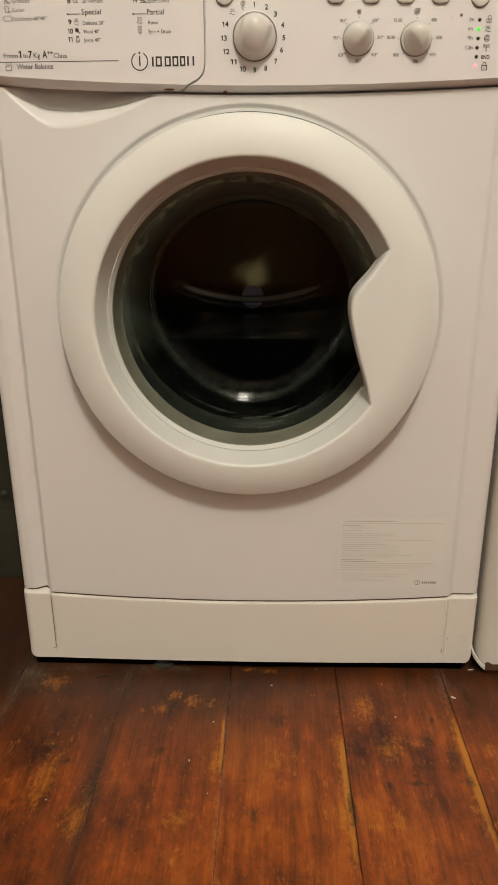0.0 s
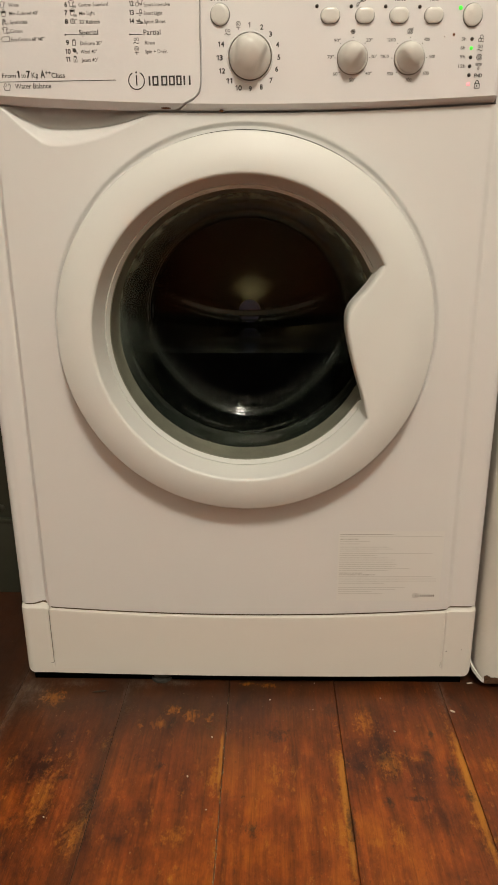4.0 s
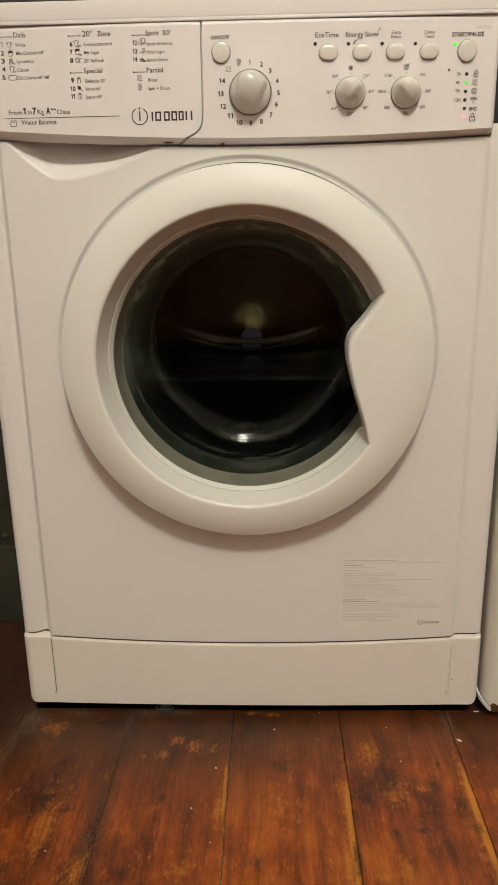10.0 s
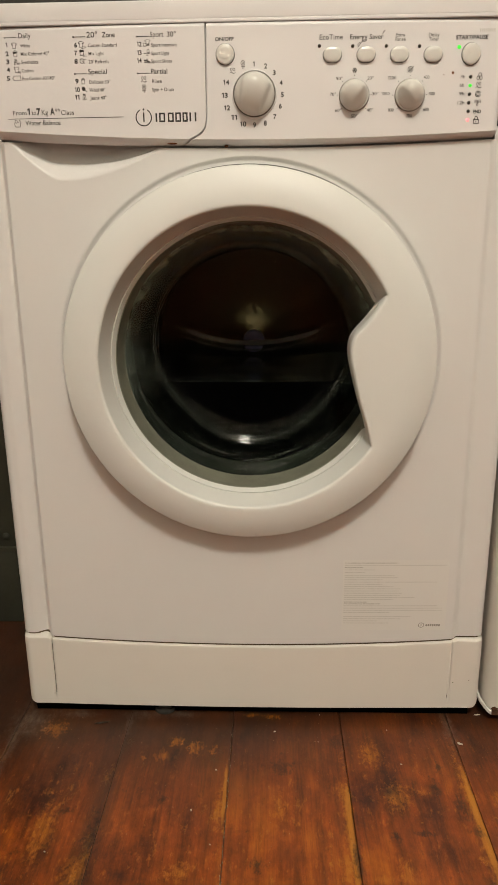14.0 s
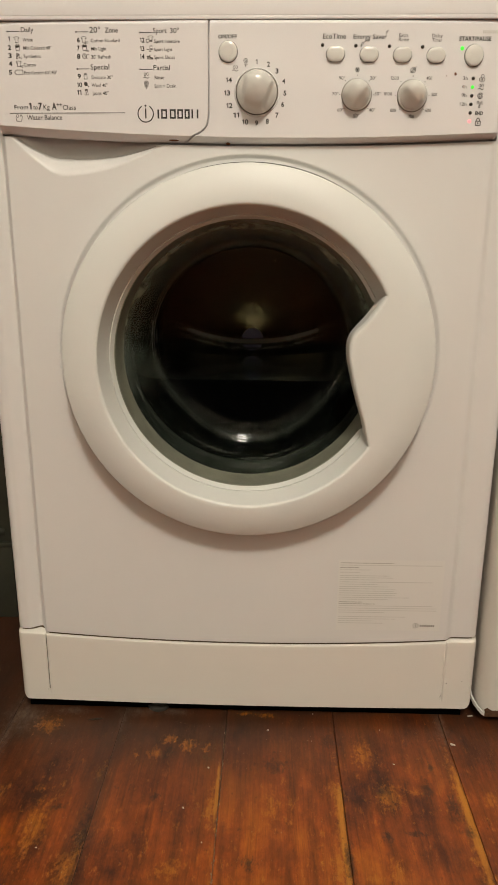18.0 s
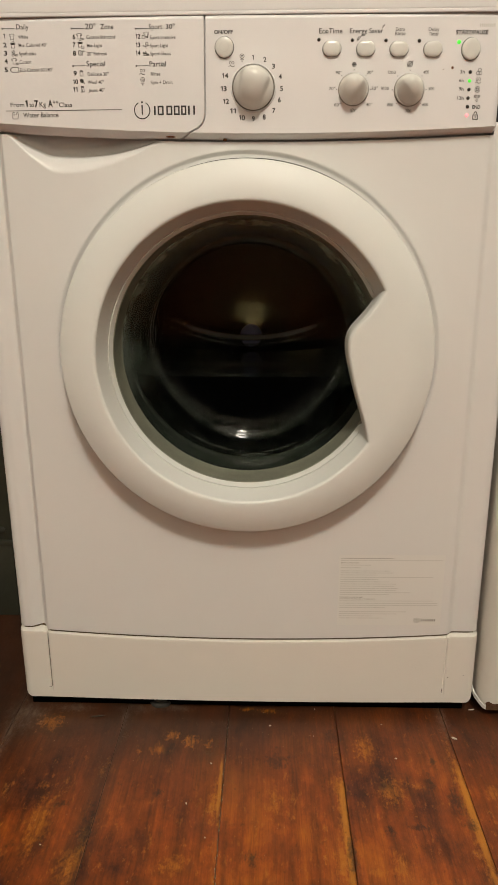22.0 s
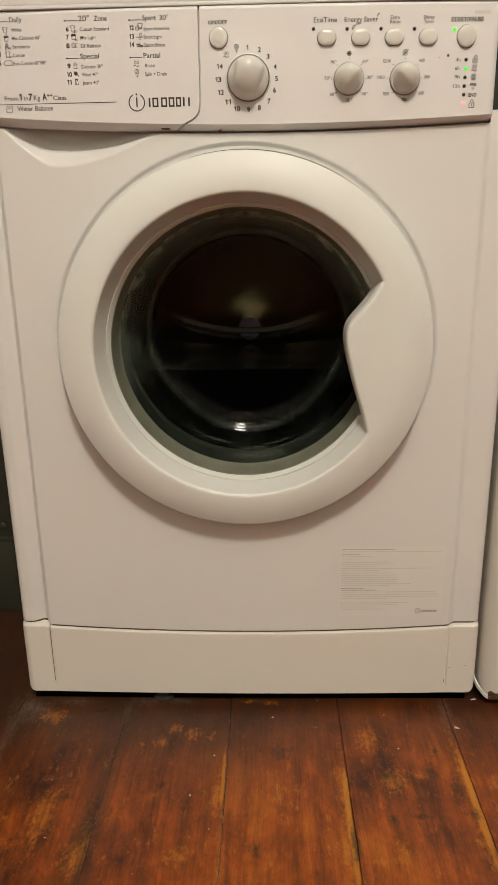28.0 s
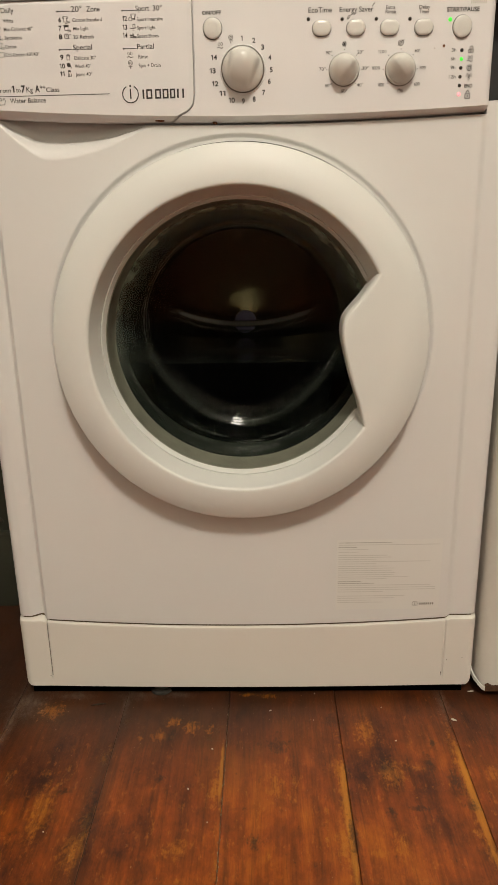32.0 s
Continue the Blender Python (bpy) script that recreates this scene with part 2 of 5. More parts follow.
def spun_steel():
    """Steel turned on a lathe: the gloss is drawn out across the turning marks."""
    m = bpy.data.materials.new("spun_drum_steel")
    m.use_nodes = True
    t = m.node_tree
    n, l = t.nodes, t.links
    b = n["Principled BSDF"]
    b.inputs["Base Color"].default_value = (0.105, 0.09, 0.056, 1)
    b.inputs["Metallic"].default_value = 1.0
    b.inputs["Roughness"].default_value = 0.15
    b.inputs["Anisotropic"].default_value = 0.15
    tan = n.new("ShaderNodeTangent")
    tan.direction_type, tan.axis = "RADIAL", "Y"
    l.new(tan.outputs[0], b.inputs["Tangent"])
    return m


SPUN = spun_steel()


WORN = [(-0.255, -0.036, 0.015, 0.015), (-0.092, -0.058, 0.008, 0.008), (-0.109, -0.084, 0.009, 0.009), (-0.068, -0.07, 0.009, 0.011), (-0.045, -0.072, 0.004, 0.007), (-0.131, -0.086, 0.004, 0.004), (-0.229, -0.146, 0.005, 0.007), (-0.173, -0.254, 0.011, 0.02), (-0.031, -0.164, 0.005, 0.026), (-0.067, -0.25, 0.013, 0.01), (-0.22, -0.199, 0.012, 0.034), (0.172, -0.145, 0.015, 0.018), (0.109, -0.136, 0.007, 0.015), (0.107, -0.243, 0.009, 0.023), (0.14, -0.255, 0.008, 0.006), (0.165, -0.246, 0.008, 0.014), (0.15, -0.077, 0.012, 0.021), (0.204, -0.137, 0.007, 0.005), (0.287, -0.146, 0.009, 0.012), (0.2525, -0.18, 0.006, 0.095), (0.1125, -0.20, 0.005, 0.09), (0.004, -0.004, 0.011, 0.0035), (0.0285, -0.006, 0.010, 0.004), (0.038, -0.164, 0.008, 0.018)]
SPLINTERED = [(0.2552, -0.185, 0.0042, 0.100), (0.1142, -0.215, 0.0036, 0.090), (-0.0262, -0.150, 0.0026, 0.050)]
DUSTY = [(-0.290, -0.020, 0.022, 0.022), (-0.304, -0.050, 0.006, 0.060), (-0.140, -0.006, 0.022, 0.007), (-0.095, -0.004, 0.018, 0.006), (-0.160, -0.020, 0.004, 0.020), (0.258, -0.020, 0.006, 0.030), (-0.235, -0.006, 0.020, 0.006)]
KNOTS = [(-0.203, -0.173, 0.008, 0.005), (-0.096, -0.154, 0.004, 0.006), (-0.092, -0.082, 0.007, 0.01), (-0.166, -0.209, 0.009, 0.034), (0.11, -0.056, 0.008, 0.01), (0.25, -0.192, 0.007, 0.007), (0.228, -0.095, 0.004, 0.008), (0.218, -0.13, 0.005, 0.016), (0.161, -0.202, 0.005, 0.007), (0.164, -0.137, 0.006, 0.006), (0.192, -0.196, 0.011, 0.004), (0.118, -0.234, 0.005, 0.021), (0.242, -0.156, 0.006, 0.017), (0.0127, -0.2414, 0.006, 0.008), (0.0427, -0.1001, 0.012, 0.010)]


def floor_material():
    """Old red-brown varnish on pine, worn to orange wood in patches and along the edges, with dark stains and grain along y."""
    m = bpy.data.materials.new("worn_varnished_boards")
    m.use_nodes = True
    t = m.node_tree
    n, l = t.nodes, t.links
    b = n["Principled BSDF"]
    geo, info = n.new("ShaderNodeNewGeometry"), n.new("ShaderNodeObjectInfo")

    wave, off, add = n.new("ShaderNodeTexNoise"), n.new("ShaderNodeVectorMath"), n.new("ShaderNodeVectorMath")
    wave.inputs["Scale"].default_value, wave.inputs["Detail"].default_value = 7.0, 2
    l.new(geo.outputs["Position"], wave.inputs["Vector"])
    off.operation, add.operation = "SCALE", "ADD"
    l.new(wave.outputs["Color"], off.inputs[0])
    off.inputs["Scale"].default_value = 0.010
    l.new(geo.outputs["Position"], add.inputs[0])
    l.new(off.outputs[0], add.inputs[1])
    bent = add.outputs[0]

    def noise_of(sx, sy, scale, detail=5, rough=0.6, shift=0.0):
        mp, no, sh = n.new("ShaderNodeMapping"), n.new("ShaderNodeTexNoise"), n.new("ShaderNodeVectorMath")
        mp.inputs["Scale"].default_value = (sx, sy, 1)
        mp.inputs["Location"].default_value = (shift, shift * 1.7, 0)
        no.inputs["Scale"].default_value, no.inputs["Detail"].default_value, no.inputs["Roughness"].default_value = scale, detail, rough
        l.new(bent, mp.inputs["Vector"])
        sh.operation = "ADD"
        l.new(mp.outputs[0], sh.inputs[0])
        rnd = n.new("ShaderNodeVectorMath")
        rnd.operation = "SCALE"
        l.new(info.outputs["Random"], rnd.inputs[0])
        rnd.inputs["Scale"].default_value = 13.0
        l.new(rnd.outputs[0], sh.inputs[1])
        l.new(sh.outputs[0], no.inputs["Vector"])
        return no.outputs["Fac"]

    def remap(v, a, z, lo=0.0, hi=1.0):
        r = n.new("ShaderNodeMapRange")
        r.inputs["From Min"].default_value, r.inputs["From Max"].default_value = a, z
        r.inputs["To Min"].default_value, r.inputs["To Max"].default_value = lo, hi
        l.new(v, r.inputs["Value"])
        return r.outputs[0]

    def math_of(op, a, c):
        x = n.new("ShaderNodeMath")
        x.operation = op
        for i, v in enumerate((a, c)):
            if isinstance(v, float):
                x.inputs[i].default_value = v
            else:
                l.new(v, x.inputs[i])
        return x.outputs[0]

    def blend(f, a, c):
        x = n.new("ShaderNodeMix")
        x.data_type = "RGBA"
        l.new(f, x.inputs["Factor"])
        for key, v in (("A", a), ("B", c)):
            if isinstance(v, tuple):
                x.inputs[key].default_value = (*v, 1)
            else:
                l.new(v, x.inputs[key])
        return x.outputs["Result"]

    grain = noise_of(190, 9, 1.0, 8, 0.75)
    long_streaks = noise_of(44, 3.0, 1.0, 8, 0.7, 3.0)
    cloud = noise_of(15, 9, 1.0, 8, 0.72, 7.0)
    wear = noise_of(34, 17, 1.0, 9, 0.76, 11.0)
    spots = noise_of(24, 19, 1.0, 7, 0.68, 23.0)
    tone = math_of("ADD", math_of("MULTIPLY", cloud, 0.66), math_of("MULTIPLY", long_streaks, 0.34))
    red = blend(remap(tone, 0.385, 0.55), (0.048, 0.0105, 0.0034), (0.285, 0.062, 0.0072))
    red = blend(remap(tone, 0.53, 0.64), red, (0.43, 0.116, 0.0095))
    red = blend(remap(grain, 0.44, 0.70, 0.0, 0.52), red, (0.030, 0.0070, 0.0026))
    # wear along the board's long edges, and in scattered patches
    sep = n.new("ShaderNodeSeparateXYZ")
    l.new(geo.outputs["Position"], sep.inputs[0])
    across = math_of("FRACT", math_of("MULTIPLY", math_of("ADD", sep.outputs["X"], 0.3055 + 14.13), 1 / 0.1413), 0.0)
    edge = math_of("MAXIMUM", remap(across, 0.84, 0.97), remap(across, 0.05, 0.0, 0.0, 0.6))
    worn = math_of("ADD", wear, math_of("MULTIPLY", edge, 0.05))
    mask = remap(worn, 0.605, 0.70)
    def marks(places, ragged, rough=5.5):
        """Marks at given places on the floor (x, y, half width, half length), with ragged edges."""
        out = None
        for px, py, rx, ry in places:
            mp, ln = n.new("ShaderNodeMapping"), n.new("ShaderNodeVectorMath")
            mp.inputs["Location"].default_value = (-px / rx, -py / ry, 0)
            mp.inputs["Scale"].default_value = (1 / rx, 1 / ry, 0)
            ln.operation = "LENGTH"
            l.new(geo.outputs["Position"], mp.inputs["Vector"])
            l.new(mp.outputs[0], ln.inputs[0])
            out = ln.outputs["Value"] if out is None else math_of("MINIMUM", out, ln.outputs["Value"])
        return math_of("ADD", out, math_of("MULTIPLY", math_of("SUBTRACT", ragged, 0.5), rough))

    colour = blend(math_of("MULTIPLY", mask, 0.78), red, (0.52, 0.215, 0.020))
    dark = remap(spots, 0.61, 0.75, 0.0, 0.55)
    colour = blend(dark, colour, (0.022, 0.012, 0.008))
    nick = noise_of(150, 60, 1.0, 6, 0.68, 53.0)
    colour = blend(remap(nick, 0.585, 0.74, 0.0, 0.62), colour, (0.50, 0.185, 0.022))
    pit = noise_of(120, 80, 1.0, 5, 0.62, 67.0)
    colour = blend(remap(pit, 0.63, 0.77, 0.0, 0.70), colour, (0.024, 0.011, 0.006))
    # a darker band by the foot of the appliances, with an uneven edge
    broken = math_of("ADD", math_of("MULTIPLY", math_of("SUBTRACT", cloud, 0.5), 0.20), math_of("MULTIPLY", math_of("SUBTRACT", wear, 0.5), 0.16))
    foot_band = math_of("ADD", math_of("ADD", sep.outputs["Y"], math_of("MINIMUM", math_of("MULTIPLY", math_of("ABSOLUTE", math_of("SUBTRACT", sep.outputs["X"], 0.20), 0.0), 0.35), 0.080)), broken)
    colour = blend(remap(foot_band, -0.105, 0.040, 0.0, 0.88), colour, (0.032, 0.0155, 0.0085))
    # grime worked into the wood beside one joint
    smear = n.new("ShaderNodeMath")
    smear.operation = "ABSOLUTE"
    l.new(math_of("ADD", sep.outputs["X"], 0.166), smear.inputs[0])
    colour = blend(math_of("MULTIPLY", remap(smear.outputs[0], 0.020, 0.002), remap(cloud, 0.36, 0.58, 0.1, 0.85)), colour, (0.034, 0.020, 0.012))
    fine = noise_of(210, 130, 1.0, 6, 0.7, 31.0)
    bare = math_of("MULTIPLY", remap(marks(WORN, fine), 1.20, 0.20, 0.0, 0.68), remap(grain, 0.62, 0.42, 0.25, 1.0))
    colour = blend(bare, colour, (0.46, 0.165, 0.014))
    bared_edge = math_of("MULTIPLY", remap(marks(SPLINTERED, wear, 3.0), 1.10, 0.60, 0.0, 0.85), remap(grain, 0.70, 0.40, 0.35, 1.0))
    colour = blend(bared_edge, colour, (0.50, 0.205, 0.022))
    colour = blend(remap(marks(KNOTS, fine), 1.35, 0.1, 0.0, 0.75), colour, (0.020, 0.0115, 0.008))
    lint = math_of("MULTIPLY", remap(marks(DUSTY, fine), 1.5, 0.0, 0.0, 0.42), remap(nick, 0.35, 0.62, 0.15, 1.0))
    colour = blend(lint, colour, (0.20, 0.165, 0.125))
    dust = noise_of(420, 300, 1.0, 2, 0.5, 41.0)
    colour = blend(remap(dust, 0.735, 0.79, 0.0, 0.55), colour, (0.42, 0.30, 0.16))
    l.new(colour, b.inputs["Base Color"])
    l.new(remap(wear, 0.35, 0.75, 0.28, 0.58), b.inputs["Roughness"])
    b.inputs["Specular IOR Level"].default_value = 0.4
    bn = n.new("ShaderNodeBump")
    bn.inputs["Strength"].default_value, bn.inputs["Distance"].default_value = 0.6, 0.0012
    l.new(math_of("SUBTRACT", math_of("MULTIPLY", grain, 0.7), math_of("MULTIPLY", mask, 0.35)), bn.inputs["Height"])
    l.new(bn.outputs[0], b.inputs["Normal"])
    return m


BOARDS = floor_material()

# ---- mesh helpers ----


def part(name, bm, mat, parent=None, label="", smooth=True, at=None):
    """Links a bmesh as one mesh object under a thing or part."""
    me = bpy.data.meshes.new(name)
    bmesh.ops.recalc_face_normals(bm, faces=bm.faces)
    for f in bm.faces:
        f.smooth = smooth
    bm.to_mesh(me)
    bm.free()
    if smooth:
        me.set_sharp_from_angle(angle=radians(38))
    me.materials.append(mat)
    ob = new(name, me)
    ob.parent = parent
    if at:
        ob.location = at
    if label:
        ob["label"] = label
    return ob


def box(x0, x1, y0, y1, z0, z1, bevel=0.0, segments=2):
    bm = bmesh.new()
    bmesh.ops.create_cube(bm, size=1)
    for v in bm.verts:
        v.co = Vector(((x0 + x1) / 2 + v.co.x * (x1 - x0), (y0 + y1) / 2 + v.co.y * (y1 - y0), (z0 + z1) / 2 + v.co.z * (z1 - z0)))
    if bevel:
        bmesh.ops.bevel(bm, geom=bm.edges[:], offset=bevel, segments=segments, profile=0.6, affect="EDGES")
    return bm


def revolve(profile, cx, cz, steps=128, closed=False):
    """Turns a profile of (radius, y) about an axis along y through (cx, cz)."""
    bm = bmesh.new()
    rings = []
    for r, y in profile:
        if r < 1e-6:
            rings.append([bm.verts.new((cx, y, cz))])
        else:
            rings.append([bm.verts.new((cx + r * math.cos(a), y, cz + r * math.sin(a))) for a in (2 * math.pi * i / steps for i in range(steps))])
    pairs = list(zip(rings, rings[1:])) + ([(rings[-1], rings[0])] if closed else [])
    for a, c in pairs:
        for i in range(steps):
            j = (i + 1) % steps
            quad = [a[i % len(a)], a[j % len(a)], c[j % len(c)], c[i % len(c)]]
            quad = list(dict.fromkeys(quad))
            if len(quad) > 2:
                bm.faces.new(quad)
    return bm


def spread(*stops):
    """Values from stop to stop, each stretch in its own number of steps: a, n, b, n, c."""
    out = [stops[0]]
    for k in range(0, len(stops) - 2, 2):
        a, n, c = stops[k : k + 3]
        out += [a + (c - a) * i / n for i in range(1, n + 1)]
    return out


def sheet(xs, z_low, z_high, nz, depth, keep=None, rim=0.012):
    """A pressed sheet over (x, z): its front lies at y = depth(x, z), its rim is turned back. z_low and z_high follow x."""
    bm = bmesh.new()
    grid = []
    rows = nz if isinstance(nz, list) else [k / nz for k in range(nz + 1)]
    nx, nz = len(xs) - 1, len(rows) - 1
    for x in xs:
        lo, hi = z_low(x), z_high(x)
        grid.append([bm.verts.new((x, depth(x, lo + (hi - lo) * u), lo + (hi - lo) * u)) for u in rows])
    for i in range(nx):
        for k in range(nz):
            q = (grid[i][k], grid[i + 1][k], grid[i + 1][k + 1], grid[i][k + 1])
            mid = (q[0].co + q[2].co) / 2
            if keep is None or keep(mid.x, mid.z):
                bm.faces.new(q)
    bmesh.ops.delete(bm, geom=[v for v in bm.verts if not v.link_faces], context="VERTS")
    if rim:
        out = bmesh.ops.extrude_edge_only(bm, edges=[e for e in bm.edges if len(e.link_faces) == 1])
        for v in out["geom"]:
            if isinstance(v, bmesh.types.BMVert):
                v.co.y += rim
    return bm


def ease(a, z, v):
    u = max(0.0, min(1.0, (v - a) / (z - a)))
    return u * u * (3 - 2 * u)


def curve_at(points, x):
    """A smooth height over x through a few given points."""
    n = len(points)
    if x <= points[0][0]:
        return points[0][1]
    for k in range(n - 1):
        (xa, za), (xb, zb) = points[k], points[k + 1]
        if x <= xb:
            sa = (zb - points[max(0, k - 1)][1]) / (xb - points[max(0, k - 1)][0])
            sb = (points[min(n - 1, k + 2)][1] - za) / (points[min(n - 1, k + 2)][0] - xa)
            h, u = xb - xa, (x - xa) / (xb - xa)
            return za * (1 + 2 * u) * (1 - u) ** 2 + h * sa * u * (1 - u) ** 2 + zb * u * u * (3 - 2 * u) + h * sb * u * u * (u - 1)
    return points[-1][1]


# ---- setting ----
X0, X1, Y0, Y1, ZC = -1.62, 1.74, -3.30, 0.62, 2.72


def structure(name, bm, mat, label):
    return tagged(part(name, bm, mat, smooth=False), label, kind="structure")


floor = structure("floor", box(X0, X1, Y0, Y1, -0.06, -0.022), DARK, "dark sub-floor under old varnished boards")
structure("wall_north", box(X0 - 0.1, X1 + 0.1, Y1, Y1 + 0.1, -0.06, ZC), WALL_DARK, "dark brown painted kitchen wall")
structure("wall_south", box(X0 - 0.1, X1 + 0.1, Y0 - 0.1, Y0, -0.06, ZC), CEILING_PAINT, "plain pale painted kitchen wall")
# unseen dark panel, added so that the door glass reflects something dark
structure("reflection_panel", box(X0 + 0.002, X1 - 0.002, Y0 + 0.0005, Y0 + 0.02, 0.001, 0.98), WALL_DARK, "unseen dark brown panel added to darken the glass's reflection")
structure("wall_west", box(X0 - 0.1, X0, Y0, Y1, -0.06, ZC), WALL_PAINT, "plain stone grey painted kitchen wall")
structure("wall_east", box(X1, X1 + 0.1, Y0, Y1, -0.06, ZC), WALL_PAINT, "plain stone grey painted kitchen wall")
structure("ceiling", box(X0 - 0.1, X1 + 0.1, Y0 - 0.1, Y1 + 0.1, ZC, ZC + 0.1), CEILING_PAINT, "plain white painted kitchen ceiling")


def pendant_lamp():
    base = new("pendant_lamp")
    base.location = (LAMP_AT[0], LAMP_AT[1], ZC)
    tagged(base, "warm-lit pendant lamp hanging from the kitchen ceiling", "lamp")
    bm = bmesh.new()
    bmesh.ops.create_cone(bm, cap_ends=True, segments=32, radius1=0.05, radius2=0.045, depth=0.03)
    part("ceiling_rose", bm, TRIM_WHITE, base, at=(0, 0, -0.0151))
    bm = bmesh.new()
    bmesh.ops.create_cone(bm, cap_ends=True, segments=12, radius1=0.004, radius2=0.004, depth=0.05)
    part("cord", bm, TRIM_WHITE, base, at=(0, 0, -0.0545))
    bm = bmesh.new()
    bmesh.ops.create_cone(bm, cap_ends=True, segments=24, radius1=0.022, radius2=0.018, depth=0.05)
    part("lamp_holder", bm, TRIM_WHITE, base, at=(0, 0, -0.104))


pendant_lamp()

# ---- washing machine ----
CX, CZ = 0.003, 0.4805
machine = tagged(new("washing_machine"), "white front-loading washing machine running on a wooden floor", "washing machine")
SIDE, SIDE_EAST, STEP = 0.2975, 0.2998, 0.2625
SCOOP_LOW = [(-0.2522, 0.7178), (-0.2342, 0.7004), (-0.2197, 0.6891), (-0.2063, 0.6800), (-0.1960, 0.6778), (-0.1744, 0.6790), (-0.1434, 0.6859), (-0.1124, 0.6967), (-0.0940, 0.7046), (-0.0830, 0.7079)]
SCOOP_TOP = [(-0.2535, 0.7181), (-0.2361, 0.7057), (-0.2212, 0.6984), (-0.2123, 0.6944), (-0.2031, 0.6927), (-0.1816, 0.6919), (-0.1568, 0.6934), (-0.1321, 0.6962), (-0.1074, 0.7020), (-0.0901, 0.7071), (-0.0828, 0.7090)]


def skin(x, stepped=True):
    """The front's own shape over x: a slightly bowed middle, a step to the side strips, rounded outer edges."""
    a = abs(x)
    y = -0.006 - 0.004 * (1 - min(1, a / STEP) ** 2)
    if stepped and x < 0:
        y += 0.0075 * (ease(STEP - 0.0052, STEP + 0.0042, a) - ease(STEP + 0.0042, STEP + 0.020, a))
    if stepped:
        y += 0.0044 * ease(STEP - 0.0055, STEP + 0.0040, a)
    side = SIDE if x < 0 else SIDE_EAST
    if a > side - 0.010:
        u = min(1.0, (a - (side - 0.010)) / 0.010)
        y += 0.010 * (1 - math.sqrt(max(0.0, 1 - u * u)))
    return y


def fascia_low(x):
    return 0.7088 - 0.0091 * x + 0.121 * x * x


def front_depth(x, z):
    y = skin(x)
    r = math.hypot(x - CX, z - CZ)
    y += 0.0040 * (1 - ease(0.2136, 0.2190, r))
    scoop = 0.0
    if -0.251 < x < -0.084 and z > 0.66:
        lo, hi = curve_at(SCOOP_LOW, x), curve_at(SCOOP_TOP, x)
        hi = max(hi, lo + 0.002)
        u = max(0.0, min(1.0, (z - lo + 0.001) / (hi - lo + 0.001)))
        scoop = 0.0095 * min(1.0, (hi - lo) / 0.010) * u * min(1.0, 0.4 + u) + 0.0085 * ease(hi, hi + 0.0030, z) + 0.006 * ease(hi + 0.002, hi + 0.016, z)
    if abs(x) < 0.2635:
        scoop = max(scoop, 0.013 * ease(fascia_low(x) - 0.0026, fascia_low(x) - 0.0010, z))
    y += scoop
    return y


def seam(x):
    a = abs(x)
    return 0.1105 + 0.0075 * (min(a, STEP) / STEP) ** 2 + 0.0015 * ease(STEP - 0.002, STEP + 0.003, a)


part("front_panel", sheet(spread(-SIDE, 14, -0.286, 14, -0.268, 16, -0.258, 150, -0.07, 210, 0.258, 16, 0.268, 14, 0.288, 14, SIDE_EAST), lambda x: seam(x) + 0.0019, lambda x: fascia_low(x) + 0.010, spread(0.0, 380, 0.95, 60, 1.0), front_depth,
     keep=lambda x, z: math.hypot(x - CX, z - CZ) > 0.186), ENAMEL, machine, "pressed white enamelled front panel")


def kick_low(x):
    a = abs(x)
    z = 0.0175
    side = SIDE if x < 0 else SIDE_EAST
    if a > side - 0.012:
        u = min(1.0, (a - (side - 0.012)) / 0.012)
        z += 0.012 * (1 - math.sqrt(max(0.0, 1 - u * u)))
    return z


def kick_depth(x, z):
    y = skin(x, False) - 0.0004
    a = abs(x)
    if z > 0.026:
        y += ease(0.026, 0.034, z) * (0.0030 if x < 0 else 0.0018) * math.exp(-(((a - STEP + 0.003) / 0.0010) ** 2))
    top = seam(x) - 0.0017
    y += 0.003 * (1 - math.sqrt(max(0.0, 1 - max(0.0, (z - top + 0.003) / 0.003) ** 2)))
    return y


part("plinth_panel", sheet(spread(-SIDE, 14, -0.284, 10, -0.268, 40, -0.256, 60, 0.256, 40, 0.268, 10, 0.286, 14, SIDE_EAST), kick_low, lambda x: seam(x) - 0.0017, 60, kick_depth, rim=0.016), PLINTH, machine, "white clip-on plinth panel, scuffed at the corners")
strip_mesh, edge = bmesh.new(), None
for k in range(81):
    x = -0.292 + 0.586 * k / 80
    y = skin(x) + 0.0029
    pair = [strip_mesh.verts.new((x, y, seam(x) + dz)) for dz in (-0.0030, 0.0030)]
    if edge:
        strip_mesh.faces.new((edge[0], pair[0], pair[1], edge[1]))
    edge = pair
part("seam_strip", strip_mesh, SEAM_BROWN, machine, "brown strip in the joint above the plinth")
# the slit's shade, put in as a thin dark strip over the groove
score = bmesh.new()
for za, zb in zip([0.033 + 0.0086 * k for k in range(10)], [0.033 + 0.0086 * k for k in range(1, 11)]):
    xs = (-STEP + 0.0025, -STEP + 0.0031)
    zb = min(zb, seam(STEP) - 0.0022)
    if zb > za:
        score.faces.new([score.verts.new((x, kick_depth(x, z) - 0.0007, z)) for x, z in ((xs[0], za), (xs[1], za), (xs[1], zb), (xs[0], zb))])
part("score_line", score, GAP_BROWN, machine, "thin dark strip painted as the shade of a slit in the plinth", smooth=False)
part("side_panel", box(-SIDE + 0.0006, -SIDE + 0.010, 0.0095, 0.52, 0.016, 0.822, 0.002), ENAMEL, machine)
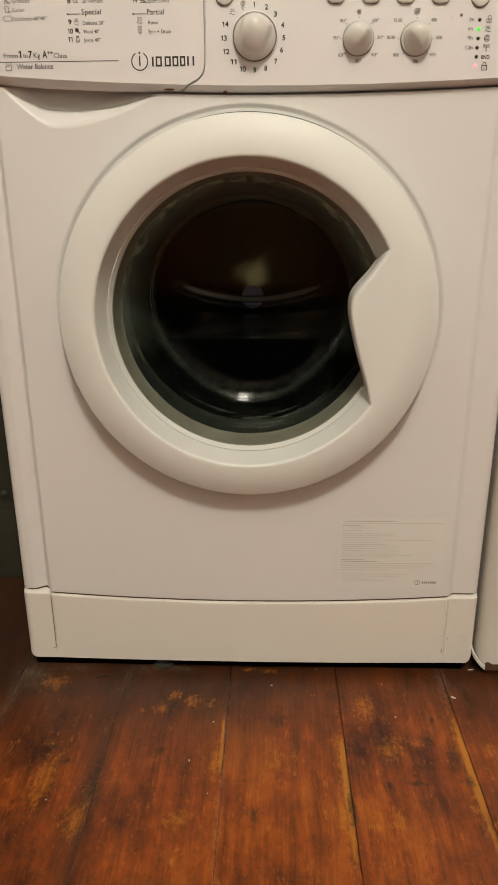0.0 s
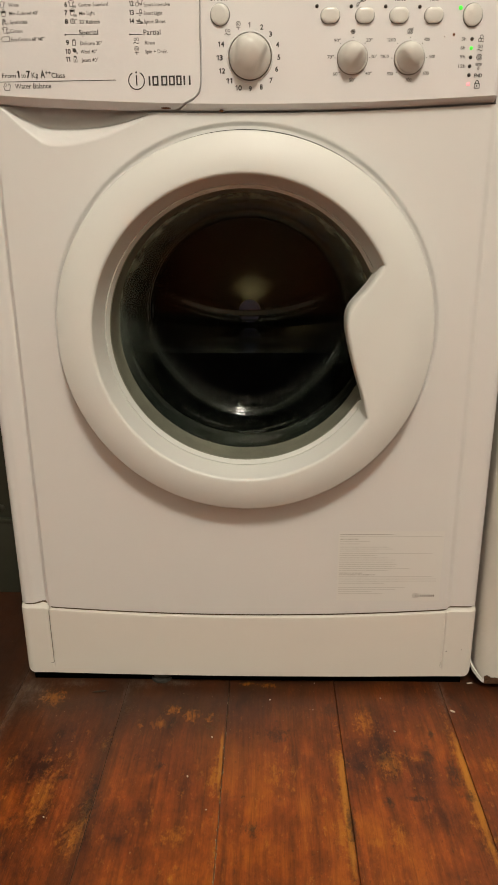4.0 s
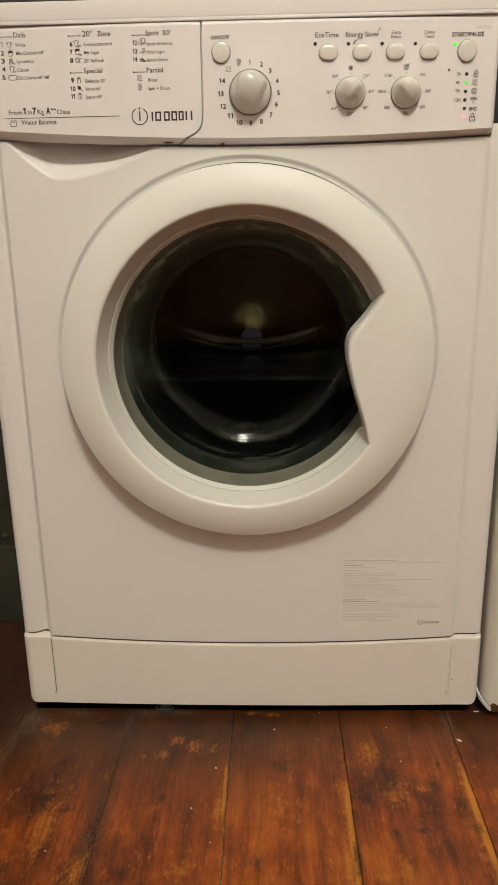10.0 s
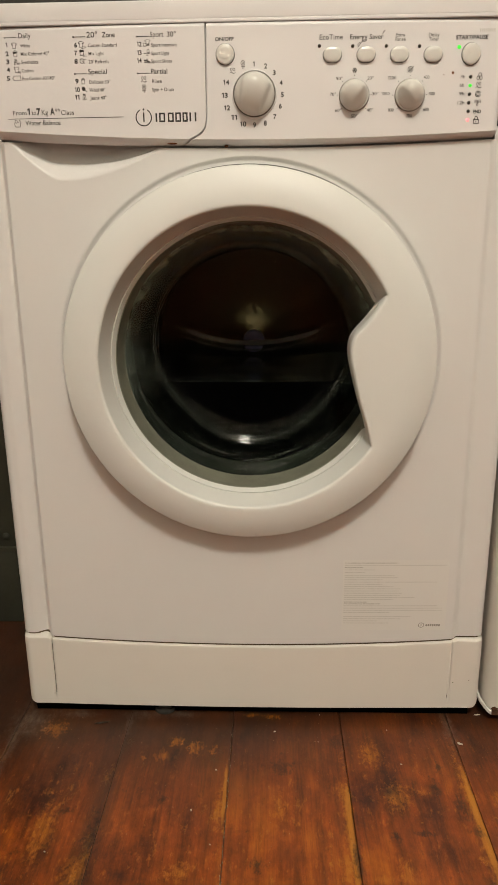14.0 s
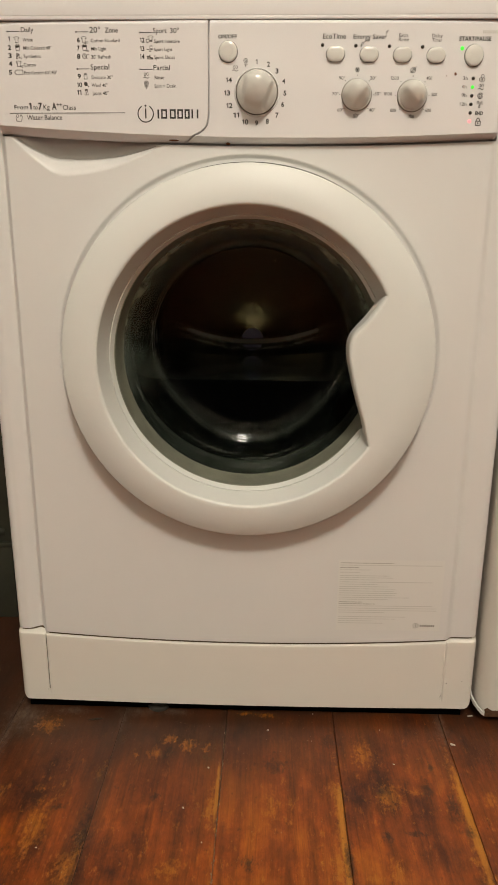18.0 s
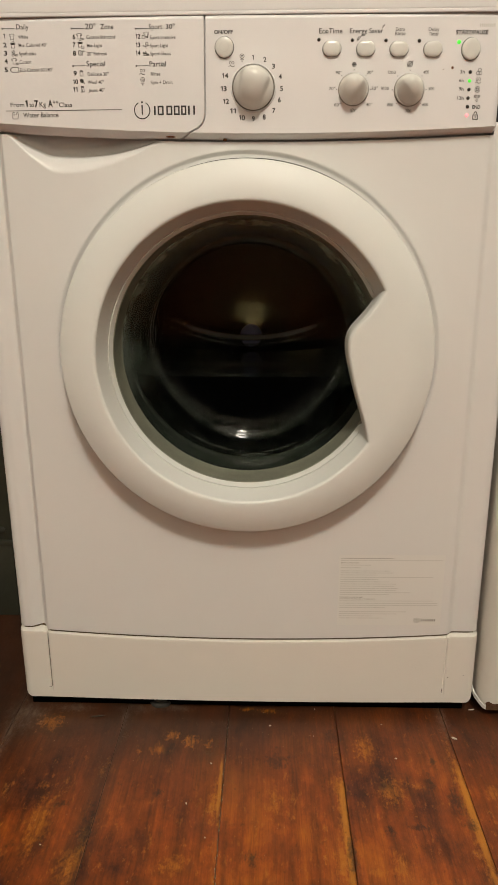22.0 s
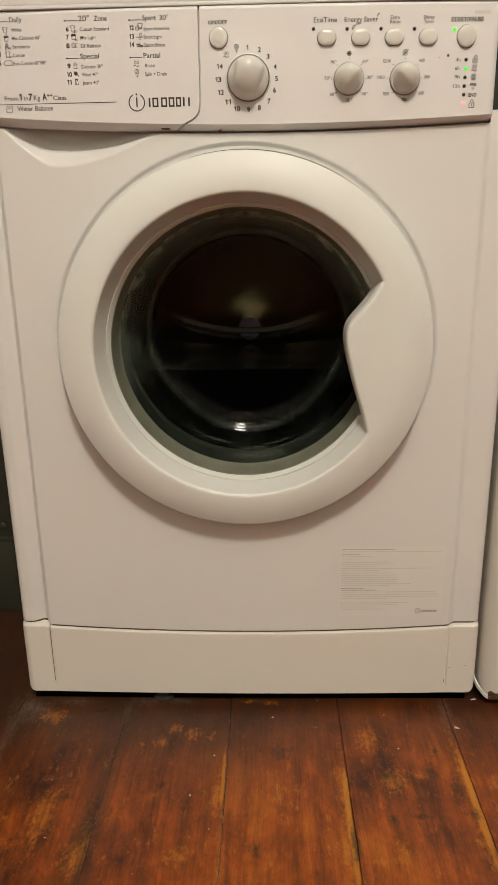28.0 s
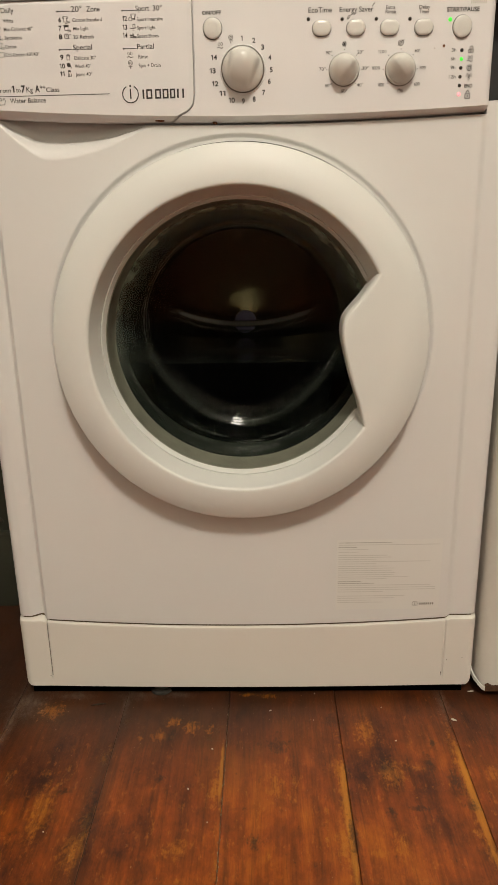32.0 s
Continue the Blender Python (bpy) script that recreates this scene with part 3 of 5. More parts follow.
part("side_panel", box(SIDE_EAST - 0.010, SIDE_EAST - 0.0006, 0.0095, 0.52, 0.016, 0.822, 0.002), ENAMEL, machine)
part("back_panel", box(-SIDE + 0.011, SIDE - 0.011, 0.51, 0.52, 0.016, 0.822), ENAMEL, machine)
# added black strip standing in for the shade under the plinth
part("plinth_shade_strip", box(-SIDE + 0.006, SIDE - 0.008, 0.0040, 0.012, 0.0006, 0.020), GAP_SHADE, machine, "black strip added as the shade under the plinth")
part("base_tray", box(-SIDE + 0.012, SIDE - 0.012, 0.02, 0.50, 0.018, 0.024), DARK, machine, "black base of the machine")
part("inner_frame", box(-SIDE + 0.012, SIDE - 0.012, 0.020, 0.030, 0.105, 0.125), DARK, machine)
part("inner_frame", box(-SIDE + 0.012, SIDE - 0.012, 0.022, 0.030, 0.70, 0.82), DARK, machine)

# worktop with a rounded front edge
top_bm = box(-SIDE, SIDE_EAST, -0.0185, 0.53, 0.8262, 0.8440, 0.0018, 3)
part("worktop", top_bm, FASCIA, machine, "white worktop with a rounded front edge")
part("worktop_lip", box(-SIDE + 0.0005, SIDE_EAST - 0.0005, -0.0188, 0.02, 0.8234, 0.8268, 0.0011, 2), FASCIA, machine, "thin white lip under the worktop")

# control panel: fascia and detergent drawer, parted by a fine gap
SEAM_LINE = [(-0.0375, 0.83), (-0.0382, 0.740), (-0.0385, 0.7335), (-0.0391, 0.7290), (-0.0404, 0.7252), (-0.0428, 0.7220), (-0.0465, 0.7190), (-0.055, 0.7150), (-0.068, 0.7085), (-0.074, 0.700)]


def seam_gap(x, z):
    """Distance to the drawer's gap, negative on the drawer's side."""
    best, side = 9.0, 1.0
    for (xa, za), (xb, zb) in zip(SEAM_LINE, SEAM_LINE[1:]):
        dx, dz = xb - xa, zb - za
        u = max(0.0, min(1.0, ((x - xa) * dx + (z - za) * dz) / (dx * dx + dz * dz)))
        d = math.hypot(x - xa - u * dx, z - za - u * dz)
        if d < best:
            best, side = d, 1.0 if dx * (z - za) - dz * (x - xa) > 0 else -1.0
    return best * side


def fascia_y(x):
    return -(0.016 + 0.004 * (1 - (x / 0.2625) ** 2))


def fascia_depth(x, z):
    y = fascia_y(x)
    up = z - fascia_low(x)
    chamfer = 0.0049 - 0.0038 * x + 0.011 * x * x
    if up < chamfer:
        y += 0.012 * (1 - up / chamfer)
    a = abs(x)
    if a > 0.2565:
        u = min(1.0, (a - 0.2565) / 0.007)
        y += 0.012 * (1 - math.sqrt(max(0.0, 1 - u * u)))
    if z > 0.8195:
        y += 0.0015 * (z - 0.8195) / 0.002
    return y


def fascia_gap_depth(x, z):
    y = fascia_depth(x, z)
    if -0.085 < x < -0.03:
        y += 0.006 * (1 - ease(0.00035, 0.0009, abs(seam_gap(x, z))))
    return y


def fascia_sheet(drawer):
    x0, x1 = (-0.2635, -0.034) if drawer else (-0.080, 0.2635)
    side = -1 if drawer else 1
    xs = spread(x0, 14, -0.255, 50, -0.080, 130, x1) if drawer else spread(x0, 130, -0.034, 70, 0.255, 14, x1)
    # the two meet at the bottom of the gap, one a hair behind the other
    return sheet(xs, fascia_low, lambda x: 0.8225, 300, lambda x, z: fascia_gap_depth(x, z) + (0.0003 if drawer and seam_gap(x, z) > -0.0006 else 0.0),
                 keep=lambda x, z: (seam_gap(x, z) if -0.09 < x < -0.03 else (1 if x > -0.05 else -1)) * side > -0.0005)


fascia = part("control_panel", fascia_sheet(False), FASCIA, machine, "white plastic control panel with dark print")
drawer = part("detergent_drawer", fascia_sheet(True), FASCIA, machine, "white detergent drawer front printed with a programme list")

PRINT_LIFT, SETTLE = 0.00025, 0.0005


def onto_fascia(bm):
    for v in bm.verts:
        v.co.y = fascia_y(v.co.x) - PRINT_LIFT + v.co.y
        v.co.z -= SETTLE
    return bm


def figures(txt, bold):
    """Figures set one by one, so that the one has its flag."""
    bm, at = bmesh.new(), 0.0
    stem = (0.085, 0.135, 0.155)[bold]
    for c in txt:
        if c == "1":
            for ring in (((0.14, 0), (0.14 + stem, 0), (0.14 + stem, 0.70), (0.14, 0.70)), ((0.14, 0.70), (0.14, 0.70 - stem), (0.0, 0.60 - stem), (0.0, 0.60))):
                bm.faces.new([bm.verts.new((at + x, y, 0)) for x, y in ring])
            at += 0.14 + stem + 0.10
        else:
            g = text_mesh(c, bold)
            lo, hi = min(v.co.x for v in g.verts), max(v.co.x for v in g.verts)
            made = {v: bm.verts.new((at + v.co.x - lo, v.co.y, 0)) for v in g.verts}
            for f in g.faces:
                bm.faces.new([made[v] for v in f.verts])
            g.free()
            at += hi - lo + 0.10
    return bm


def text_mesh(txt, bold):
    if txt.isdigit() and "1" in txt:
        return figures(txt, bold)
    cu = bpy.data.curves.new("print", "FONT")
    cu.body, cu.size, cu.resolution_u = txt, 1.0, 3
    cu.offset = (0.006, 0.026, 0.034)[bold]
    ob = bpy.data.objects.new("print", cu)
    me = bpy.data.meshes.new_from_object(ob)
    bpy.data.objects.remove(ob)
    bm = bmesh.new()
    bm.from_mesh(me)
    bpy.data.meshes.remove(me)
    return bm


H_BM = text_mesh("H", 0)
CAP = max(v.co.y for v in H_BM.verts)
H_BM.free()


def word(txt, xl, xr, zb, cap, bold=0, mat=None):
    """Prints a word between xl and xr on the fascia, on the base line zb, with capitals of the given height."""
    bm = text_mesh(txt, bold)
    lo, hi = min(v.co.x for v in bm.verts), max(v.co.x for v in bm.verts)
    if txt == "1":
        mid, half = (xl + xr) / 2, (hi - lo) / CAP * cap / 2
        xl, xr = mid - half, mid + half
    for v in bm.verts:
        v.co = Vector((xl + (v.co.x - lo) / (hi - lo) * (xr - xl), 0, zb + v.co.y / CAP * cap))
    small = mat or (INK if bold or cap > 0.0036 else FAINT)
    return part("lettering", onto_fascia(bm), small, drawer if xr < -0.039 else fascia, smooth=False)


def bar(x0, x1, z0, z1, mat=INK, name="printed_mark"):
    bm = bmesh.new()
    n = max(1, int((x1 - x0) / 0.02))
    top = [bm.verts.new((x0 + (x1 - x0) * i / n, 0, z1)) for i in range(n + 1)]
    low = [bm.verts.new((x0 + (x1 - x0) * i / n, 0, z0)) for i in range(n + 1)]
    for i in range(n):
        bm.faces.new((low[i], low[i + 1], top[i + 1], top[i]))
    return part(name, onto_fascia(bm), mat, drawer if x1 < -0.039 else fascia, smooth=False)


def stroke(points, width, mat=INK, name="printed_mark", closed=False):
    """A printed line of the given width through (x, z) points."""
    bm = bmesh.new()
    pts = list(points)
    if math.dist(pts[0], pts[-1]) < 1e-9:
        pts, closed = pts[:-1], True
    count, sides = len(pts), []
    for i, (x, z) in enumerate(pts):
        ways = []
        for j, k in ((i - 1, i), (i, i + 1)):
            if closed or (j >= 0 and k < count):
                (xa, za), (xb, zb) = pts[j % count], pts[k % count]
                d = math.hypot(xb - xa, zb - za)
                ways.append(((xb - xa) / d, (zb - za) / d))
        wx, wz = sum(w[0] for w in ways), sum(w[1] for w in ways)
        d = math.hypot(wx, wz) or 1.0
        wx, wz = wx / d, wz / d
        # mitre, held in at sharp corners
        reach = width / 2 / max(0.55, abs(wx * ways[0][0] + wz * ways[0][1]))
        sides.append((bm.verts.new((x - wz * reach, 0, z + wx * reach)), bm.verts.new((x + wz * reach, 0, z - wx * reach))))
    for i in range(count if closed else count - 1):
        (p, q), (u, v) = sides[i], sides[(i + 1) % count]
        bm.faces.new((p, u, v, q))
    return part(name, onto_fascia(bm), mat, drawer if pts[0][0] < -0.039 else fascia, smooth=False)


def arc(cx, cz, r, a0=0, a1=360, n=20, rz=None):
    return [(cx + r * math.cos(radians(a0 + (a1 - a0) * i / n)), cz + (rz or r) * math.sin(radians(a0 + (a1 - a0) * i / n))) for i in range(n + 1)]


word('Daily', -0.2286, -0.2157, 0.8130, 0.0046)
word('1', -0.2425, -0.2407, 0.8052, 0.0041, 1)
word('White', -0.2276, -0.2170, 0.8045, 0.0032)
word('2', -0.2435, -0.2400, 0.7971, 0.0041, 1)
word('Mix Colored 40°', -0.2276, -0.1982, 0.7970, 0.0033)
word('3', -0.2436, -0.2401, 0.7896, 0.0042, 1)
word('Synthetics', -0.2277, -0.2100, 0.7894, 0.0033)
word('4', -0.2437, -0.2402, 0.7822, 0.0042, 1)
word('Cotton', -0.2281, -0.2159, 0.7816, 0.0033)
word('5', -0.2445, -0.2409, 0.7743, 0.0042, 1)
word('Eco Cotton 60°/40°', -0.2284, -0.1940, 0.7742, 0.0033)
word('20°', -0.1582, -0.1472, 0.8120, 0.0051)
word('Zone', -0.1426, -0.1293, 0.8119, 0.0046)
word('6', -0.1715, -0.1686, 0.8034, 0.0041, 1)
word('Cotton Standard', -0.1575, -0.1280, 0.8033, 0.0032)
word('7', -0.1719, -0.1690, 0.7962, 0.0041, 1)
word('Mix Light', -0.1574, -0.1417, 0.7958, 0.0032)
word('8', -0.1725, -0.1689, 0.7884, 0.0042, 1)
word("20' Refresh", -0.1578, -0.1374, 0.7883, 0.0033)
word('Special', -0.1590, -0.1397, 0.7784, 0.0047)
word('9', -0.1730, -0.1695, 0.7701, 0.0042, 1)
word('Delicate 30°', -0.1584, -0.1366, 0.7695, 0.0033)
word('10', -0.1741, -0.1688, 0.7622, 0.0042, 1)
word('Wool 40°', -0.1588, -0.1423, 0.7621, 0.0033)
word('11', -0.1743, -0.1699, 0.7550, 0.0043, 1)
word('Jeans 40°', -0.1586, -0.1415, 0.7546, 0.0034)
word('Sport', -0.0937, -0.0800, 0.8112, 0.0046)
word('30°', -0.0765, -0.0674, 0.8111, 0.0046)
word('12', -0.1072, -0.1026, 0.8029, 0.0041, 1)
word('Sport Intensive', -0.0929, -0.0670, 0.8023, 0.0032)
word('13', -0.1075, -0.1029, 0.7952, 0.0041, 1)
word('Sport Light', -0.0931, -0.0747, 0.7949, 0.0032)
word('14', -0.1078, -0.1032, 0.7880, 0.0041, 1)
word('Sport Shoes', -0.0934, -0.0720, 0.7876, 0.0033)
word('Partial', -0.0943, -0.0774, 0.7775, 0.0047)
word('Rinse', -0.0934, -0.0835, 0.7691, 0.0033)
word('Spin + Drain', -0.0937, -0.0715, 0.7612, 0.0033)
word('From', -0.2415, -0.2270, 0.7414, 0.0041)
word('1', -0.2261, -0.2231, 0.7413, 0.0062, 2)
word('to', -0.2216, -0.2168, 0.7413, 0.0043)
word('7', -0.2162, -0.2120, 0.7412, 0.0062, 2)
word('Kg', -0.2108, -0.2042, 0.7412, 0.0046)
word('A', -0.2018, -0.1970, 0.7412, 0.0062, 2)
word('++', -0.1968, -0.1909, 0.7436, 0.0038, 1)
word('Class', -0.1904, -0.1767, 0.7408, 0.0043)
word('Water Balance', -0.2291, -0.1917, 0.7313, 0.0046)
word('ON/OFF', -0.0281, -0.0093, 0.8062, 0.0033, 1)
word('EcoTime', 0.0769, 0.1001, 0.8056, 0.0046)
word('Energy Saver', 0.1074, 0.1407, 0.8055, 0.0045)
word('Extra', 0.1530, 0.1620, 0.8073, 0.0032)
word('Rinse', 0.1527, 0.1628, 0.8035, 0.0032)
word('Delay', 0.1857, 0.1964, 0.8070, 0.0032)
word('Timer', 0.1860, 0.1961, 0.8030, 0.0032)
word('START/PAUSE', 0.2130, 0.2451, 0.8040, 0.0038, 1)
word('3h', 0.2200, 0.2246, 0.7687, 0.0031)
word('6h', 0.2196, 0.2241, 0.7609, 0.0031)
word('9h', 0.2197, 0.2248, 0.7530, 0.0032)
word('12h', 0.2187, 0.2256, 0.7445, 0.0032)
word('END', 0.2350, 0.2432, 0.7361, 0.0032, 1)
word('1', 0.0099, 0.0116, 0.7826, 0.0044, 1)
word('2', 0.0213, 0.0243, 0.7805, 0.0044, 1)
word('3', 0.0300, 0.0330, 0.7743, 0.0044, 1)
word('4', 0.0370, 0.0401, 0.7649, 0.0044, 1)
word('5', 0.0384, 0.0414, 0.7538, 0.0045, 1)
word('6', 0.0363, 0.0393, 0.7432, 0.0045, 1)
word('7', 0.0306, 0.0337, 0.7331, 0.0046, 1)
word('8', 0.0207, 0.0238, 0.7272, 0.0046, 1)
word('9', 0.0096, 0.0127, 0.7256, 0.0046, 1)
word('10', -0.0037, 0.0026, 0.7266, 0.0046, 1)
word('11', -0.0130, -0.0068, 0.7331, 0.0046, 1)
word('12', -0.0200, -0.0138, 0.7422, 0.0045, 1)
word('13', -0.0223, -0.0161, 0.7540, 0.0045, 1)
word('14', -0.0205, -0.0143, 0.7661, 0.0044, 1)
word('90°', 0.0944, 0.1008, 0.7686, 0.0030)
word('20°', 0.1259, 0.1323, 0.7686, 0.0030)
word('30°', 0.1313, 0.1376, 0.7540, 0.0031)
word('40°', 0.1263, 0.1327, 0.7389, 0.0031)
word('50°', 0.1104, 0.1168, 0.7333, 0.0031)
word('60°', 0.0939, 0.1003, 0.7389, 0.0031)
word('70°', 0.0881, 0.0945, 0.7540, 0.0031)
word('1200', 0.1467, 0.1550, 0.7686, 0.0030)
word('400', 0.1828, 0.1886, 0.7687, 0.0030)
word('500', 0.1891, 0.1949, 0.7535, 0.0030)
word('600', 0.1839, 0.1897, 0.7387, 0.0031)
word('700', 0.1669, 0.1728, 0.7328, 0.0031)
word('800', 0.1480, 0.1539, 0.7386, 0.0031)
word('1000', 0.1407, 0.1490, 0.7540, 0.0030)

# rules and heading lines
bar(-0.2470, -0.1250, 0.7374, 0.7380)
for hx, hz in ((-0.2430, 0.8138), (-0.1722, 0.8128), (-0.1070, 0.8118), (-0.1730, 0.7790), (-0.1080, 0.7782)):
    bar(hx, hx + 0.0125, hz - 0.0003, hz + 0.0003)
    bar(hx - 0.0006, hx + 0.0008, hz - 0.0007, hz + 0.0007)

# programme symbols, drawn as small line shapes
def shirt(ix, iz, mat=FAINT):
    stroke([(ix + x, iz + z) for x, z in ((-0.0011, 0.0025), (-0.0027, 0.0018), (-0.0023, 0.0004), (-0.0014, 0.0009), (-0.0015, -0.0026), (0.0015, -0.0026), (0.0014, 0.0009), (0.0023, 0.0004), (0.0027, 0.0018), (0.0011, 0.0025))], 0.00045, mat, closed=True)


def bucket(ix, iz):
    stroke([(ix - 0.0024, iz + 0.0020), (ix - 0.0015, iz - 0.0026), (ix + 0.0015, iz - 0.0026), (ix + 0.0024, iz + 0.0020)], 0.0005, FAINT, closed=True)
    stroke([(ix - 0.0018, iz + 0.0008), (ix + 0.0018, iz + 0.0014)], 0.0017, INK)
    stroke(arc(ix + 0.0002, iz + 0.0024, 0.0012, 0, 180, 8), 0.0004, FAINT)


def degrees_under(txt, ix, iz):
    word(txt, ix + 0.0004, ix + 0.0040, iz - 0.0030, 0.0023, 0, FAINT)


shirt(-0.2338, 0.8064)
bucket(-0.2334, 0.7988)
for k in range(5):
    stroke(arc(-0.2336 + 0.0011 * math.cos(1.26 * k), 0.7922 + 0.0013 * math.sin(1.26 * k), 0.0007, n=7), 0.0004, FAINT)
stroke([(-0.2350, 0.7915), (-0.2354, 0.7890), (-0.2338, 0.7888)], 0.0006, FAINT)
degrees_under("40", -0.2334, 0.7915)
shirt(-0.2334, 0.7842)
degrees_under("40", -0.2330, 0.7836)
stroke([(-0.2385, 0.7762), (-0.2365, 0.7784), (-0.2298, 0.7784), (-0.2298, 0.7740), (-0.2365, 0.7740)], 0.0005, FAINT, closed=True)
shirt(-0.1646, 0.8060)
degrees_under("20", -0.1640, 0.8052)
bucket(-0.1642, 0.7986)
degrees_under("20", -0.1638, 0.7974)
stroke(arc(-0.1646, 0.7908, 0.0021, n=14), 0.0006, FAINT)
stroke([(-0.1646, 0.7922), (-0.1646, 0.7908), (-0.1634, 0.7902)], 0.0005, FAINT)
for dx in (0.0012, 0.0020, 0.0028):
    stroke([(-0.1630 + dx, 0.7928), (-0.1631 + dx, 0.7917)], 0.0004, FAINT)
stroke([(-0.1630, 0.7893), (-0.1618, 0.7884)], 0.0007, FAINT)
stroke([(-0.1662, 0.7738), (-0.1662, 0.7696), (-0.1632, 0.7696), (-0.1632, 0.7738)], 0.0005, FAINT, closed=True)
stroke([(-0.1658, 0.7748), (-0.1636, 0.7748)], 0.0006, FAINT)
stroke([(-0.1656, 0.7726), (-0.1638, 0.7724)], 0.0004, FAINT)
stroke(arc(-0.1648, 0.7650, 0.0010, n=10), 0.0018, FAINT)
for k in range(4):
    stroke([(-0.1668 + 0.0008 * k, 0.7670), (-0.1650 + 0.0008 * k, 0.7630)], 0.0004, INK)
stroke([(-0.1630, 0.7636), (-0.1618, 0.7626), (-0.1630, 0.7620)], 0.0005, FAINT)
stroke([(-0.1658, 0.7600), (-0.1662, 0.7546), (-0.1650, 0.7546), (-0.1647, 0.7576), (-0.1642, 0.7546), (-0.1628, 0.7548), (-0.1636, 0.7600)], 0.0005, FAINT, closed=True)
stroke([(-0.1656, 0.7592), (-0.1637, 0.7592)], 0.0010, FAINT)
shirt(-0.0964, 0.8062)
stroke(arc(-0.0994, 0.8042, 0.0016, n=10), 0.0005, FAINT)
stroke([(-0.0974, 0.8050), (-0.0956, 0.8042), (-0.0948, 0.8056)], 0.0009, FAINT)
stroke([(-0.0972, 0.7994), (-0.0960, 0.7998), (-0.0952, 0.7994), (-0.0950, 0.7972), (-0.0974, 0.7972)], 0.0005, FAINT, closed=True)
stroke([(-0.1006, 0.7966), (-0.0976, 0.7958), (-0.0944, 0.7966)], 0.0006, FAINT)
stroke([(-0.0980, 0.7946), (-0.0962, 0.7944)], 0.0004, FAINT)
stroke([(-0.1006, 0.7904), (-0.0996, 0.7896), (-0.0980, 0.7898), (-0.0968, 0.7890), (-0.0944, 0.7884)], 0.0012, FAINT)
stroke([(-0.1006, 0.7880), (-0.0942, 0.7876)], 0.0007, INK)
stroke([(-0.0986, 0.7906), (-0.0976, 0.7914), (-0.0970, 0.7902)], 0.0005, FAINT)


def rinse_mark(ix, iz, mat, k=1.0):
    for dx in (-0.0012, 0.0014):
        stroke(arc(ix + dx * k, iz + 0.0016 * k, 0.0010 * k, n=8, rz=0.0014 * k), 0.0004, mat)
    stroke([(ix - 0.003 * k, iz - 0.0018 * k), (ix - 0.0012 * k, iz - 0.0008 * k), (ix + 0.0008 * k, iz - 0.0022 * k), (ix + 0.003 * k, iz - 0.0014 * k)], 0.0006, mat)


def spin_mark(ix, iz, mat, k=1.0):
    stroke(arc(ix, iz + 0.0014 * k, 0.0021 * k, n=12), 0.0005, mat)
    stroke(arc(ix, iz + 0.0014 * k, 0.0009 * k, n=8), 0.0005, mat)
    stroke([(ix - 0.002 * k, iz - 0.0018 * k), (ix + 0.002 * k, iz - 0.0018 * k)], 0.0005, mat)
    stroke([(ix, iz - 0.0026 * k), (ix, iz - 0.0040 * k)], 0.0008, mat)


rinse_mark(-0.1020, 0.7722, FAINT)
spin_mark(-0.1020, 0.7640, FAINT)
rinse_mark(-0.0108, 0.7785, FAINT)
spin_mark(-0.0002, 0.7845, FAINT)
stroke([(-0.2410, 0.7338), (-0.2400, 0.7300), (-0.2350, 0.7300), (-0.2340, 0.7338)], 0.0006, INK)
stroke(arc(-0.2388, 0.7350, 0.0013, n=10), 0.0005, INK)
stroke([(-0.2366, 0.7338), (-0.2352, 0.7364), (-0.2336, 0.7338)], 0.0005, INK)

# the maker's mark: a ring with a stroke in it and seven plain shapes
stroke(arc(-0.1038, 0.7368, 0.0080, 118, 422, 36), 0.0011, name="emblem_ring")
bar(-0.1044, -0.1030, 0.7325, 0.7418, name="emblem_stroke")
stroke(arc(-0.1037, 0.7444, 0.0005, n=8), 0.0010, name="emblem_dot")
for lx, lw, hollow in ((-0.0915, 0.0018, 0), (-0.0875, 0.0058, 1), (-0.0785, 0.0058, 1), (-0.0707, 0.0056, 1), (-0.0632, 0.0050, 1), (-0.0562, 0.0018, 0), (-0.0508, 0.0018, 0)):
    if hollow:
        stroke([(lx + 0.0006, 0.7328), (lx + 0.0006, 0.7402), (lx + lw - 0.0006, 0.7402), (lx + lw - 0.0006, 0.7328)], 0.0016, name="emblem_shape", closed=True)
    else:
        bar(lx, lx + lw, 0.7322, 0.7408, name="emblem_shape")
for k in range(8):
    bar(0.2362 + 0.0020 * k, 0.2362 + 0.0020 * k + 0.0014, 0.8106, 0.8134, PALE_PRINT)

# indicator symbols beside the lights
for k in range(3):
    stroke(arc(0.2392 + (-0.0012, 0.0013, 0.0004)[k], 0.7690 + (0.0, 0.0, 0.0030)[k], 0.0016, n=10), 0.0005)
rinse_mark(0.2388, 0.7618, INK)
stroke(arc(0.2388, 0.7540, 0.0026, 20, 350, 16), 0.0006)
stroke(arc(0.2388, 0.7540, 0.0013, n=10), 0.0006)
for k in range(3):
    stroke([(0.2356, 0.7482 - 0.0010 * k), (0.2372, 0.7487 - 0.0010 * k), (0.2390, 0.7480 - 0.0010 * k), (0.2408, 0.7485 - 0.0010 * k), (0.2422, 0.7481 - 0.0010 * k)], 0.0004)
stroke(arc(0.2388, 0.7440, 0.0008, n=8, rz=0.0012), 0.0004)
stroke([(0.2362, 0.7262), (0.2362, 0.7302), (0.2412, 0.7302), (0.2412, 0.7262)], 0.0007, closed=True)
